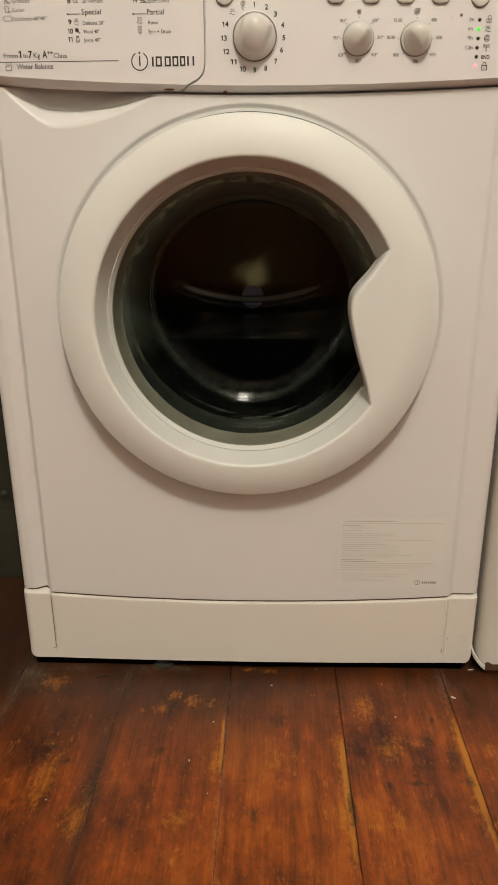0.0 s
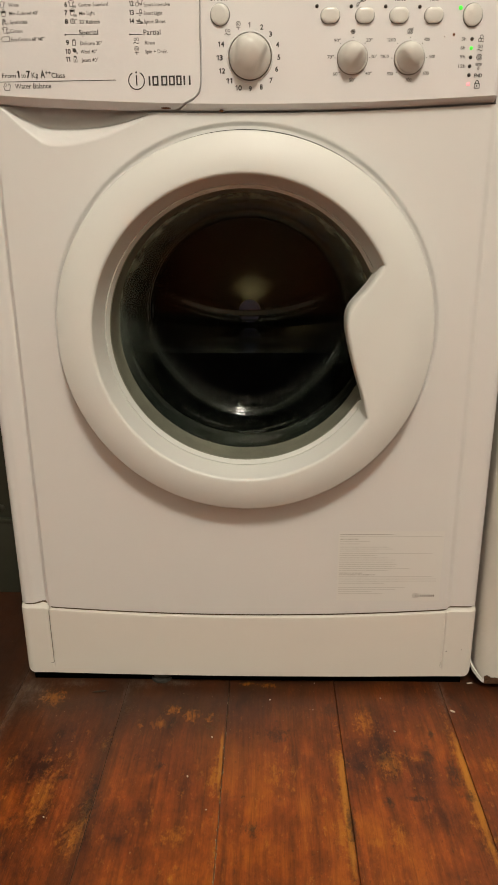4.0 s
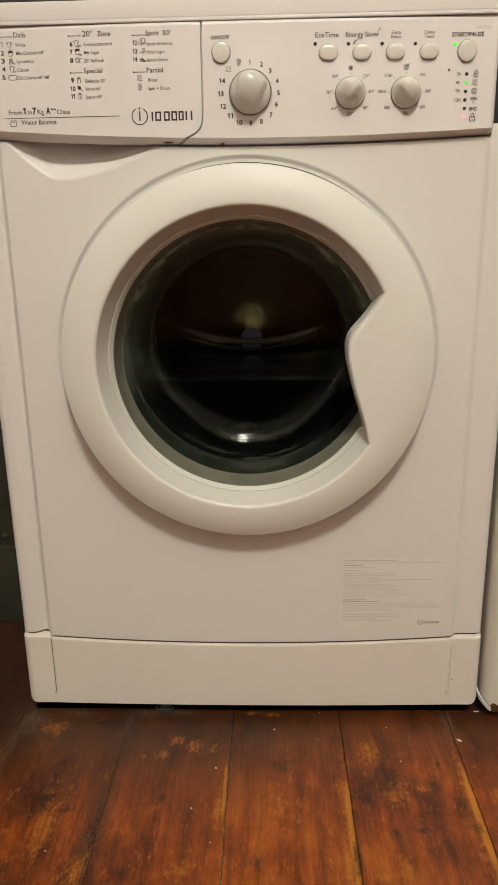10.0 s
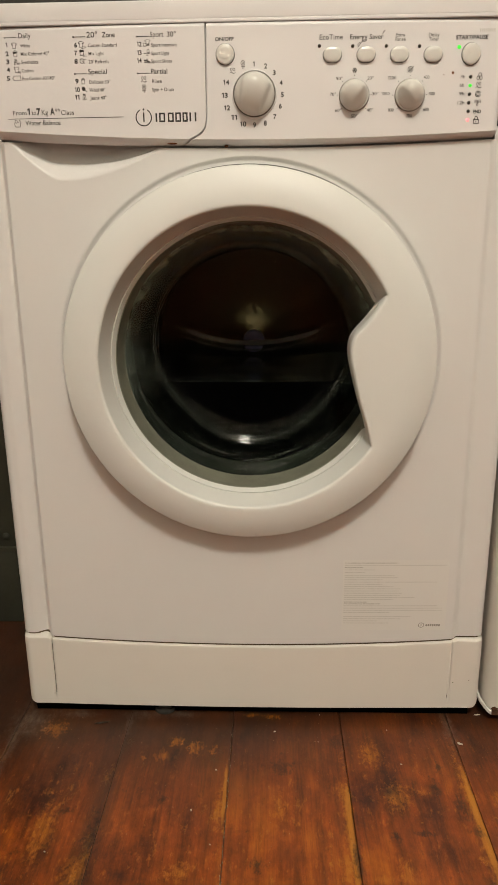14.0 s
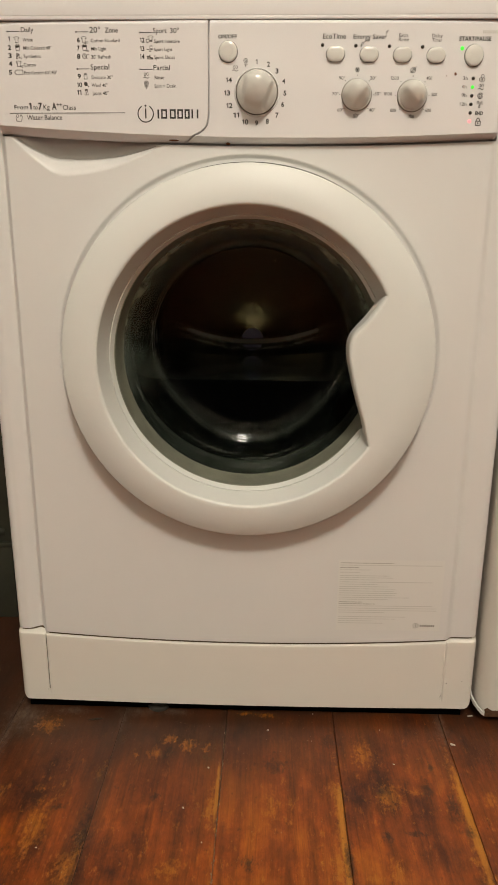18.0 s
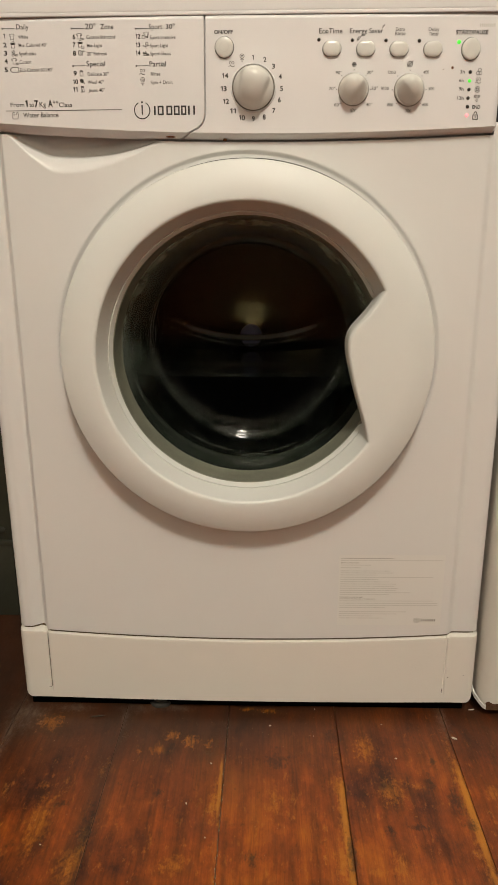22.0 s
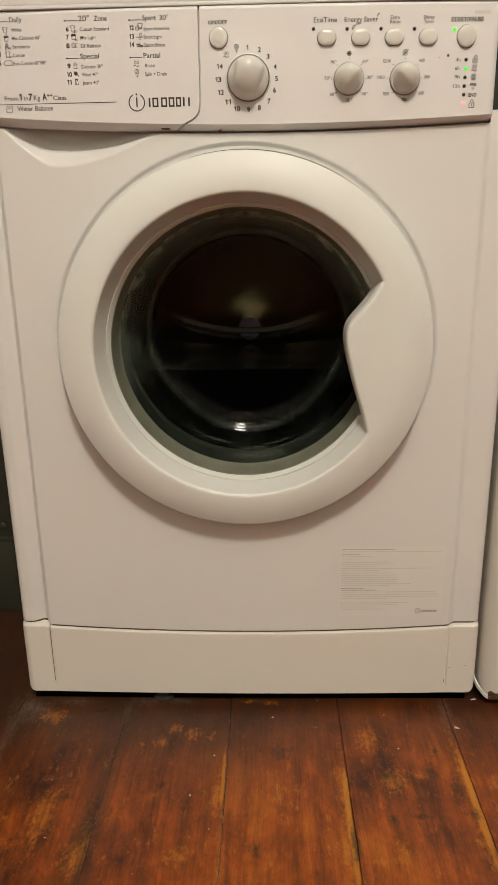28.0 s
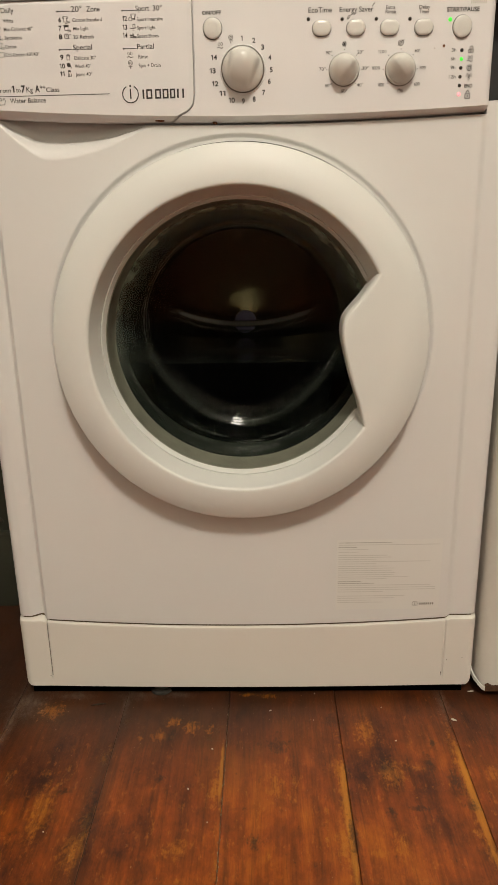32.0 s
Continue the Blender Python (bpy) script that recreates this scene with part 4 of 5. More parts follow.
stroke(arc(0.2387, 0.7306, 0.0016, 0, 180, 8, 0.0026), 0.0007)
bar(0.2383, 0.2391, 0.7274, 0.7290)
for sx in (0.1128, 0.1690):
    for k in range(3):
        ca, sa = math.cos(radians(60 * k)), math.sin(radians(60 * k))
        if sx < 0.15:
            stroke([(sx - 0.0026 * ca, 0.7775 - 0.0026 * sa), (sx + 0.0026 * ca, 0.7775 + 0.0026 * sa)], 0.0006)
    stroke(arc(sx, 0.7775, 0.0026 if sx > 0.15 else 0.0018, n=12), 0.0005)
    if sx > 0.15:
        stroke([(sx - 0.0030, 0.7748), (sx + 0.0034, 0.7806)], 0.0005)
        stroke(arc(sx, 0.7775, 0.0013, n=8), 0.0005)
for kx, kz in ((0.1130, 0.7545), (0.1695, 0.7538)):
    for k in range(8):
        a = radians(90 + 45 * k)
        px, pz = kx + 0.0172 * math.cos(a), kz + 0.0002 + 0.0180 * math.sin(a)
        bar(px - 0.0004, px + 0.0004, pz - 0.0004, pz + 0.0004)
stroke([(0.1179, 0.8023), (0.1196, 0.8036), (0.1222, 0.8034), (0.1238, 0.8042), (0.1238, 0.8056)], 0.0005, INK)
stroke([(0.1152, 0.8006), (0.1166, 0.8026), (0.1180, 0.8018), (0.1168, 0.7998)], 0.0005, INK, closed=True)
stroke([(0.1156, 0.8000), (0.1146, 0.7990)], 0.0005, INK)
stroke([(0.1163, 0.7996), (0.1154, 0.7985)], 0.0005, INK)
stroke([(0.0842, 0.8076), (0.0842, 0.8066), (0.0849, 0.8062)], 0.0005, INK)
stroke([(0.1395, 0.8098), (0.1412, 0.8118), (0.1422, 0.8132), (0.1402, 0.8122)], 0.0005, FAINT, closed=True)


def knob(name, cx, cz, r, high, turn, label, bar_grip=False):
    """A round control knob: a low skirt, a domed body and a raised grip across it, turned by some degrees."""
    seat, cz = fascia_y(cx), cz - SETTLE
    skirt = part(name, revolve([(r * 1.018, seat + 0.001), (r * 1.018, seat - 0.0006), (r * 1.0, seat - 0.0010), (r * 0.985, seat - 0.0008), (0, seat - 0.0008)], cx, cz, 64), GAP_BROWN, fascia, label)
    if bar_grip:
        part("collar", revolve([(r * 1.09, seat + 0.001), (r * 1.085, seat - 0.0006), (r * 1.06, seat - 0.0016), (r * 1.035, seat - 0.0016), (r * 1.020, seat - 0.0008), (r * 1.020, seat + 0.001)], cx, cz, 64), FASCIA, skirt, "low white ring round the knob")
    bm = bmesh.new()
    rings, n = [], 72
    for i in range(25):
        u = i / 24
        rr = r * 0.975 * math.sin(u * math.pi / 2) ** 0.8
        ring = []
        for k in range(n):
            a = 2 * math.pi * k / n
            x, z = rr * math.cos(a), rr * math.sin(a)
            # distance across the grip
            t = radians(turn)
            across = x * math.cos(t) + z * math.sin(t)
            dome = high * (0.22 + 0.78 * math.sqrt(max(0, 1 - (rr / r) ** 2))) * (1 - (rr / r) ** 10) * (1 + 0.24 * z / r)
            if bar_grip:
                along = -x * math.sin(t) + z * math.cos(t)
                wide = r * (0.50 + 0.14 * along / r)
                gone = ease(wide, wide + r * 0.20, across) + 0.75 * ease(wide, wide + r * 0.24, -across)
                cut = gone * 0.62 * max(0.0, dome - 0.24 * high)
                ring.append(bm.verts.new((cx + x, seat - 0.0008 - max(0.0006, dome - cut), cz + z)))
                continue
            cut = ease(r * 0.12, r * 0.52, across) * (0.10 + 0.22 * max(0.0, across / r)) * high * (1 - ease(r * 0.84, r * 0.97, rr))
            ring.append(bm.verts.new((cx + x, seat - 0.0008 - max(0.0006, dome - cut), cz + z)))
        rings.append(ring)
    for a, c in zip(rings, rings[1:]):
        for k in range(n):
            j = (k + 1) % n
            bm.faces.new((a[k], a[j], c[j], c[k]))
    bmesh.ops.remove_doubles(bm, verts=bm.verts[:], dist=1e-6)
    out = bmesh.ops.extrude_edge_only(bm, edges=[e for e in bm.edges if len(e.link_faces) == 1])
    for v in out["geom"]:
        if isinstance(v, bmesh.types.BMVert):
            v.co.y = seat
    part("grip", bm, KNOB_PLASTIC, skirt)
    return skirt


knob("programme_knob", 0.0112, 0.7568, 0.0212, 0.0235, -16, "large white programme knob with a raised grip across it", True)
knob("temperature_knob", 0.1130, 0.7545, 0.0152, 0.0180, -38, "small white temperature knob")
knob("spin_speed_knob", 0.1695, 0.7538, 0.0152, 0.0180, 222, "small white spin speed knob")


def button(name, cx, cz, rx, rz, label):
    """A pill or round push button with a soft edge, in a fine dark gap."""
    seat, cz = fascia_y(cx), cz - SETTLE

    def outline(s):
        h = max(0.0, rx - rz)
        r = min(rx, rz)
        return [(cx + (h if math.cos(a) > 0 else -h) + r * s * math.cos(a), cz + (rz if rx <= rz else r) * s * math.sin(a)) for a in (2 * math.pi * (k + 0.5) / 48 for k in range(48))]

    gap = bmesh.new()
    gap.faces.new([gap.verts.new((x, seat - 0.0003, z)) for x, z in outline(1.055)])
    part("button_gap", gap, DARK, fascia, smooth=False)
    bm = bmesh.new()
    rings = [[bm.verts.new((x, seat - y, z)) for x, z in outline(s)] for s, y in ((1.0, -0.001), (1.0, 0.0018), (0.96, 0.0026), (0.88, 0.0030), (0.5, 0.0033))]
    for a, c in zip(rings, rings[1:]):
        for k in range(48):
            j = (k + 1) % 48
            bm.faces.new((a[k], a[j], c[j], c[k]))
    bm.faces.new(rings[-1])
    return part(name, bm, KNOB_PLASTIC, fascia, label)


on = button("power_button", -0.0180, 0.7940, 0.0092, 0.0096, "round white power button")
ring = stroke(arc(-0.0180, 0.7940, 0.0045, 120, 420, 20), 0.0005, PALE_PRINT)
ring.location.y = -0.0034
for bx in (0.0900, 0.1238, 0.1572, 0.1910):
    button("option_button", bx, 0.7918 - 0.01 * (bx - 0.09), 0.0092, 0.0070, "white pill-shaped option button")
button("start_button", 0.2290, 0.7908, 0.0092, 0.0100, "round white start and pause button")
for pts in ([(0.2245, 0.7935), (0.2275, 0.7912), (0.2245, 0.7890)],):
    stroke(pts, 0.0006, PALE_PRINT).location.y = -0.0034
for px in (0.2300, 0.2328):
    bar(px, px + 0.0010, 0.7884, 0.7894, PALE_PRINT).location.y = -0.0034


def indicator(cx, cz, mat, label, r=0.0017):
    seat, cz = fascia_y(cx), cz - SETTLE
    part("indicator_light", revolve([(r, seat + 0.0004), (r, seat - 0.0003), (r * 0.7, seat - 0.0008), (0, seat - 0.0010)], cx, cz, 20), mat, fascia, label)


for ix, iz in ((0.0768, 0.8000), (0.1102, 0.7994), (0.1438, 0.7990), (0.1770, 0.7984)):
    indicator(ix, iz, LENS_DARK, "unlit option light")
indicator(0.2168, 0.7972, GREEN_LED, "lit green running light", 0.0019)
for k in range(6):
    lit = {1: GREEN_LED, 5: RED_LED}.get(k, LENS_DARK)
    indicator(0.2302 - 0.0002 * (k > 2), 0.7700 - 0.0080 * k, lit, {1: "lit green phase light", 5: "lit red door lock light"}.get(k, "unlit phase light"))

# rust and dirt on the fascia
for rx, rz, rw, rh in ((0.2120, 0.7740, 0.0013, 0.0017), (0.2030, 0.7722, 0.0005, 0.0004)):
    stroke(arc(rx, rz, rw / 2, n=8, rz=rh / 2), rw * 0.9, RUST_LIGHT, "rust_spot")
for rx, rw, up in ((-0.0760, 0.0058, 0.0020), (-0.0190, 0.0022, -0.0006)):
    bm = bmesh.new()
    bmesh.ops.create_icosphere(bm, subdivisions=2, radius=1)
    for v in bm.verts:
        v.co = Vector((rx + v.co.x * rw, fascia_y(rx) + 0.0085 + v.co.y * 0.0018, fascia_low(rx) + up + v.co.z * 0.0014)) + 0.0003 * noise.noise_vector(v.co * 3)
    part("rust_spot", bm, RUST_LIGHT, fascia, "brown rust spot on the lower edge")

# ---- door ----
HANDLE = [(0.1535, 0.5563), (0.1469, 0.5450), (0.1396, 0.5342), (0.1311, 0.5240), (0.1243, 0.5161), (0.1198, 0.5081), (0.1178, 0.4989), (0.1183, 0.4860), (0.1223, 0.4661), (0.1269, 0.4472), (0.1322, 0.4280), (0.1375, 0.4105), (0.1428, 0.3863)]


def smoothed(points, steps):
    """A smooth line through the points."""
    out = []
    for i in range(len(points) - 1):
        p = [Vector(points[max(0, min(len(points) - 1, i + k))]) for k in (-1, 0, 1, 2)]
        for j in range(steps):
            u = j / steps
            q = 0.5 * (2 * p[1] + (p[2] - p[0]) * u + (2 * p[0] - 5 * p[1] + 4 * p[2] - p[3]) * u * u + (3 * p[1] - p[0] - 3 * p[2] + p[3]) * u ** 3)
            out.append((q.x, q.y))
    return out + [points[-1]]


CUT = smoothed(HANDLE, 5)
R_OUT, R_IN, R_GLASS = 0.2075, 0.1684, 0.1540
FACE = -0.047


def door_ring():
    """The round white door frame: a bowed face, a soft outer edge, an inner slope to the glass; where the handle sits the face runs on inward."""
    bm = bmesh.new()
    n = 240

    def inward(a):
        """Inner radius of the face at an angle, shortened on the handle's side."""
        ca, sa = math.cos(a), math.sin(a)
        if ca <= 0:
            return None
        for (xa, za), (xb, zb) in zip(CUT, CUT[1:]):
            xa, xb, za, zb = xa - CX, xb - CX, za - CZ, zb - CZ
            det = ca * (zb - za) - sa * (xb - xa)
            if abs(det) < 1e-9:
                continue
            r = (xa * (zb - za) - za * (xb - xa)) / det
            u = (r * ca - xa) / (xb - xa) if abs(xb - xa) > abs(zb - za) else (r * sa - za) / (zb - za)
            if r > 0 and -1e-6 <= u <= 1 + 1e-6:
                return min(r, R_IN)
        return None

    angles = sorted({2 * math.pi * k / n for k in range(n)} | {math.atan2(z - CZ, x - CX) % (2 * math.pi) for x, z in CUT}
                    | {(math.atan2(CUT[0][1] - CZ, CUT[0][0] - CX) + 0.002) % (2 * math.pi), (math.atan2(CUT[-1][1] - CZ, CUT[-1][0] - CX) - 0.002) % (2 * math.pi)})
    cols = []
    for a in angles:
        rin = inward(a)
        handle = rin is not None and rin < R_IN - 1e-5
        ri = rin + 0.0018 * ease(0.495, 0.530, CZ + rin * math.sin(a)) if handle else R_IN
        prof = [(R_OUT - 0.002, -0.004), (R_OUT, -0.010), (R_OUT, -0.0350), (R_OUT - 0.0003, -0.0364), (R_OUT - 0.0010, -0.0374), (R_OUT - 0.0024, -0.0379)]
        for k in range(1, 13):
            r = R_OUT - 0.0024 + (ri - R_OUT + 0.0024) * k / 12
            prof.append((r, FACE + 0.0103 * max(0.0, (r - R_IN) / (R_OUT - R_IN)) ** 2))
        edge = prof[-1][1]

        def slope(r):
            return -0.0215 + (FACE + 0.003 + 0.0215) * (r - R_GLASS - 0.0015) / (R_IN - 0.0018 - R_GLASS - 0.0015)

        # the handle's upper edge is the rounder one
        above = ease(0.495, 0.530, CZ + ri * math.sin(a)) if handle else 0.0
        k = 1.15 + 0.95 * above if handle else 1.0
        wall = ri - 0.0034 * k
        prof += [(ri - 0.0010 * k, edge + 0.0003 * k), (ri - 0.0020 * k, edge + 0.0010 * k), (ri - 0.0027 * k, edge + 0.0019 * k), (ri - 0.0032 * k, edge + 0.0032 * k)]
        if handle:
            low = R_GLASS + 0.0015
            if wall < low:
                prof += [(wall, edge + 0.0065), (wall, -0.0300), (wall, -0.0240), (wall, -0.0200), (wall, -0.0175), (wall, -0.0150)]
            else:
                prof += [(wall, slope(wall)), (low, -0.0216), (low, -0.0213), (low, -0.0210), (low, -0.0205), (R_GLASS - 0.0015, -0.0150)]
        else:
            prof += [(wall, slope(wall)), (R_GLASS + 0.0030, slope(R_GLASS + 0.0030)), (R_GLASS + 0.0028, slope(R_GLASS + 0.0030) + 0.0024), (R_GLASS + 0.0018, slope(R_GLASS + 0.0030) + 0.0012), (R_GLASS - 0.0002, -0.0195), (R_GLASS - 0.0015, -0.0150)]
        cols.append([bm.verts.new((CX + r * math.cos(a), y, CZ + r * math.sin(a))) for r, y in prof])
    m = len(cols)
    for i in range(m):
        a, c = cols[i], cols[(i + 1) % m]
        for k in range(len(a) - 1):
            bm.faces.new((a[k], c[k], c[k + 1], a[k + 1]))
    return bm


door = part("door", door_ring(), DOOR_PLASTIC, machine, "round white plastic porthole door, closed")
# dark ring laid round the door as the shade of its gap
gap_ring = revolve([(0.2066, 0.0), (0.2066, -0.0008), (0.2109, -0.0008), (0.2109, 0.0)], CX, CZ, 192)
for v in gap_ring.verts:
    v.co.y += front_depth(v.co.x, v.co.z)
part("door_gap_ring", gap_ring, DOOR_GAP_SHADE, machine, "thin dark ring painted as the gap's shade round the door")
part("glass_rim", revolve([(R_GLASS + 0.003, -0.0165), (R_GLASS - 0.0008, -0.0160), (R_GLASS - 0.0022, -0.0145), (R_GLASS - 0.0025, -0.010)], CX, CZ, 128), RUBBER, door, "thin grey-green ring round the glass")
part("inner_rim", revolve([(R_GLASS - 0.0022, -0.0145), (R_GLASS - 0.0030, -0.006), (0.1502, 0.0165), (0.1490, 0.0200)], CX, CZ, 128), RUBBER, door, "pale grey-green inner wall of the porthole")
bowl = [(0.1481, 0.0190), (0.1441, 0.036), (0.1380, 0.062), (0.1330, 0.082), (0.1309, 0.0910), (0.1287, 0.0924), (0.1283, 0.0955), (0.1264, 0.0967), (0.1260, 0.0995), (0.1238, 0.1009), (0.1230, 0.1040), (0.1212, 0.1072), (0.108, 0.1112), (0.06, 0.1158), (0, 0.1172)]
thick = [(0, 0.1222), (0.06, 0.1208), (0.108, 0.1162), (0.124, 0.1125), (0.1318, 0.104), (0.1352, 0.094), (0.1423, 0.062), (0.1480, 0.036), (0.1515, 0.0202)]


def pinched(x, y, z):
    """How far the moulded bowl is drawn in at its lower corners."""
    turn = math.degrees(math.atan2(z - CZ, x - CX)) % 360
    return 1 - 0.075 * ease(0.030, 0.095, y) * (math.exp(-(((turn - 224) / 32) ** 2)) + math.exp(-(((turn - 316) / 32) ** 2)))


bowl_bm = revolve(bowl + thick, CX, CZ, 160, closed=True)
for v in bowl_bm.verts:
    pinch = pinched(*v.co)
    v.co.x, v.co.z = CX + (v.co.x - CX) * pinch, CZ + (v.co.z - CZ) * pinch
glass = part("door_glass", bowl_bm, GLASS, door, "deep smoky glass bowl with dried streaks and painted upper haze")
glass.visible_shadow = False


def streak_material(name="dried_limescale", most=0.34):
    """A thin pale film broken up by fine streaks: dried limescale, and painted glints."""
    m = bpy.data.materials.new(name)
    m.use_nodes = True
    n, l = m.node_tree.nodes, m.node_tree.links
    b = n["Principled BSDF"]
    b.inputs["Base Color"].default_value, b.inputs["Roughness"].default_value = (0.46, 0.47, 0.42, 1), 0.6
    co, mp, no, rr = n.new("ShaderNodeTexCoord"), n.new("ShaderNodeMapping"), n.new("ShaderNodeTexNoise"), n.new("ShaderNodeMapRange")
    mp.inputs["Scale"].default_value = (300, 300, 220)
    no.inputs["Scale"].default_value, no.inputs["Detail"].default_value = 1.0, 6
    l.new(co.outputs["Object"], mp.inputs["Vector"])
    l.new(mp.outputs[0], no.inputs["Vector"])
    l.new(no.outputs["Fac"], rr.inputs["Value"])
    rr.inputs["From Min"].default_value, rr.inputs["From Max"].default_value, rr.inputs["To Max"].default_value = 0.44, 0.72, most
    l.new(rr.outputs[0], b.inputs["Alpha"])
    return m


STREAK, GLINT = streak_material(), streak_material("white_glint_line", 0.85)


def limescale(deep, a0, a1, wide):
    """A tapering streak on the inside of the bowl, at some depth, from one angle to another."""
    bm, prev = bmesh.new(), None
    for i in range(13):
        u = i / 12
        a, w = radians(a0 + (a1 - a0) * u), wide * math.sin(math.pi * (0.08 + 0.84 * u))
        row = []
        for y in (deep - w, deep + w):
            r = 0.1481 - (y - 0.019) * 0.235 - 0.0006
            row.append(bm.verts.new((CX + r * math.cos(a), y, CZ + r * math.sin(a))))
        if prev:
            bm.faces.new((prev[0], row[0], row[1], prev[1]))
        prev = row
    part("limescale_streak", bm, STREAK, glass, "faint pale streak of dried limescale")


for deep, a0, a1, wide in ((0.050, 158, 175, 0.0050), (0.066, 172, 188, 0.0040), (0.036, 196, 206, 0.0030), (0.034, 258, 288, 0.0080), (0.052, 266, 280, 0.0045), (0.062, 232, 262, 0.0028), (0.046, 286, 314, 0.0035), (0.058, 276, 300, 0.0022)):
    limescale(deep, a0, a1, wide)


def glint_line(r, y, a0, a1, wide):
    """A thin white line painted as a glint along one moulded step of the bowl's end."""
    bm, prev = bmesh.new(), None
    for i in range(25):
        u = i / 24
        a, w = radians(a0 + (a1 - a0) * u), wide * math.sin(math.pi * (0.05 + 0.90 * u))
        row = []
        for d in (-w, w):
            x, z = (r - 0.0006 + d * 0.55) * math.cos(a), (r - 0.0006 + d * 0.55) * math.sin(a)
            k = pinched(CX + x, y, CZ + z)
            row.append(bm.verts.new((CX + x * k, y - 0.0004 - d * 0.8, CZ + z * k)))
        if prev:
            bm.faces.new((prev[0], row[0], row[1], prev[1]))
        prev = row
    part("glint_line", bm, GLINT, glass, "thin white line painted as a glint on the bowl")


# highlights on the steps, put in as pale lines
for r, y, a0, a1, wide in ((0.1287, 0.0924, 246, 283, 0.0005), (0.1264, 0.0967, 250, 288, 0.0006), (0.1238, 0.1009, 254, 282, 0.0005), (0.1287, 0.0924, 158, 192, 0.0008), (0.1264, 0.0967, 330, 346, 0.0010)):
    glint_line(r, y, a0, a1, wide)
for dx, dz, dr in ((0.001, 0.3735, 0.0009), (0.0330, 0.5860, 0.0009), (0.0700, 0.5800, 0.0007)):
    bm = bmesh.new()
    bmesh.ops.create_icosphere(bm, subdivisions=2, radius=dr)
    part("water_drop", bm, DROP, glass, "pale dried drop on the glass", at=(dx, 0.1085, dz))
# both gasket parts carry their shade as near-black colour
part("door_gasket", revolve([(0.206, 0.002), (0.180, 0.006), (0.162, 0.012), (0.1575, 0.020), (0.1565, 0.030), (0.1590, 0.040), (0.157, 0.060), (0.156, 0.075)], CX, CZ, 96), SHADED_RUBBER, machine, "grey-green rubber door gasket, blackened for shade")
part("gasket_bellows", revolve([(0.1562, 0.0745), (0.155, 0.085), (0.158, 0.100), (0.172, 0.112), (0.180, 0.125)], CX, CZ, 96), BELLOWS, machine, "inner fold of the door gasket, darkened for shade")
part("tub_front", revolve([(0.176, 0.110), (0.262, 0.122), (0.262, 0.46), (0.0, 0.462)], -0.002, 0.452, 64), DARK, machine, "black plastic tub")

# ---- drum ----
HUB = (-0.001, 0.345, 0.456)


def drum_mesh():
    """Open steel drum about the y axis, its back pressed into three shallow lobes that rise to the middle."""
    bm = bmesh.new()
    n, rings = 96, []
    prof = [(0.185, -0.205), (0.190, -0.198), (0.225, -0.196), (0.236, -0.186)] + [(0.236, -0.186 + 0.186 * k / 8) for k in range(1, 9)]
    for r, y in prof:
        rings.append([bm.verts.new((r * math.cos(2 * math.pi * k / n), y + 0.012, r * math.sin(2 * math.pi * k / n))) for k in range(n)])
    for a, c in zip(rings, rings[1:]):
        for k in range(n):
            bm.faces.new((a[k], a[(k + 1) % n], c[(k + 1) % n], c[k]))
    return bm


def drum_back_mesh():
    bm = bmesh.new()
    n, rings = 96, []

    def boss(r):
        return 0.002 * (1 - r / 0.236) + 0.0112 * math.exp(-((r / 0.036) ** 1.5))

    for r in (0.236, 0.22, 0.20, 0.17, 0.15, 0.13, 0.115, 0.10, 0.09, 0.08, 0.07, 0.06, 0.052, 0.044, 0.036, 0.028, 0.02, 0.012, 0.006):
        ring = []
        for k in range(n):
            a = 2 * math.pi * k / n
            lobe = 0.00015 * math.cos(3 * a) * math.sin(math.pi * min(1, r / 0.10)) ** 2
            ring.append(bm.verts.new((r * math.cos(a), 0.010 - boss(r) + lobe, r * math.sin(a))))
        rings.append(ring)
    for a, c in zip(rings, rings[1:]):
        for k in range(n):
            bm.faces.new((a[k], a[(k + 1) % n], c[(k + 1) % n], c[k]))
    bm.faces.new(rings[-1])
    return bm


drum = part("drum", drum_mesh(), STEEL, machine, "turning stainless steel drum", at=HUB)
part("drum_back", drum_back_mesh(), SPUN, drum, "spun steel back of the drum")
part("hub_cap", revolve([(0.0172, 0.004), (0.0172, -0.018), (0.0150, -0.0195), (0, -0.020)], 0, 0, 40), HUB_MAT, drum, "dark blue-grey hub cap")
for k in range(3):
    bm = bmesh.new()
    a = radians(120 * k + 60)
    prev = None
    for y in (-0.15, -0.10, -0.05, -0.005):
        row = []
        for off, high in ((-0.030, 0.001), (-0.018, 0.030), (0, 0.046), (0.018, 0.030), (0.030, 0.001)):
            r = 0.2355 - high * (1 if -0.12 < y < -0.02 else 0.7)
            t = a + off / 0.236
            row.append(bm.verts.new((r * math.cos(t), y, r * math.sin(t))))
        if prev:
            for i in range(4):
                bm.faces.new((prev[i], prev[i + 1], row[i + 1], row[i]))
        prev = row
    part("lifter", bm, STEEL, drum, "steel paddle on the drum wall")

# ---- water in the drum ----


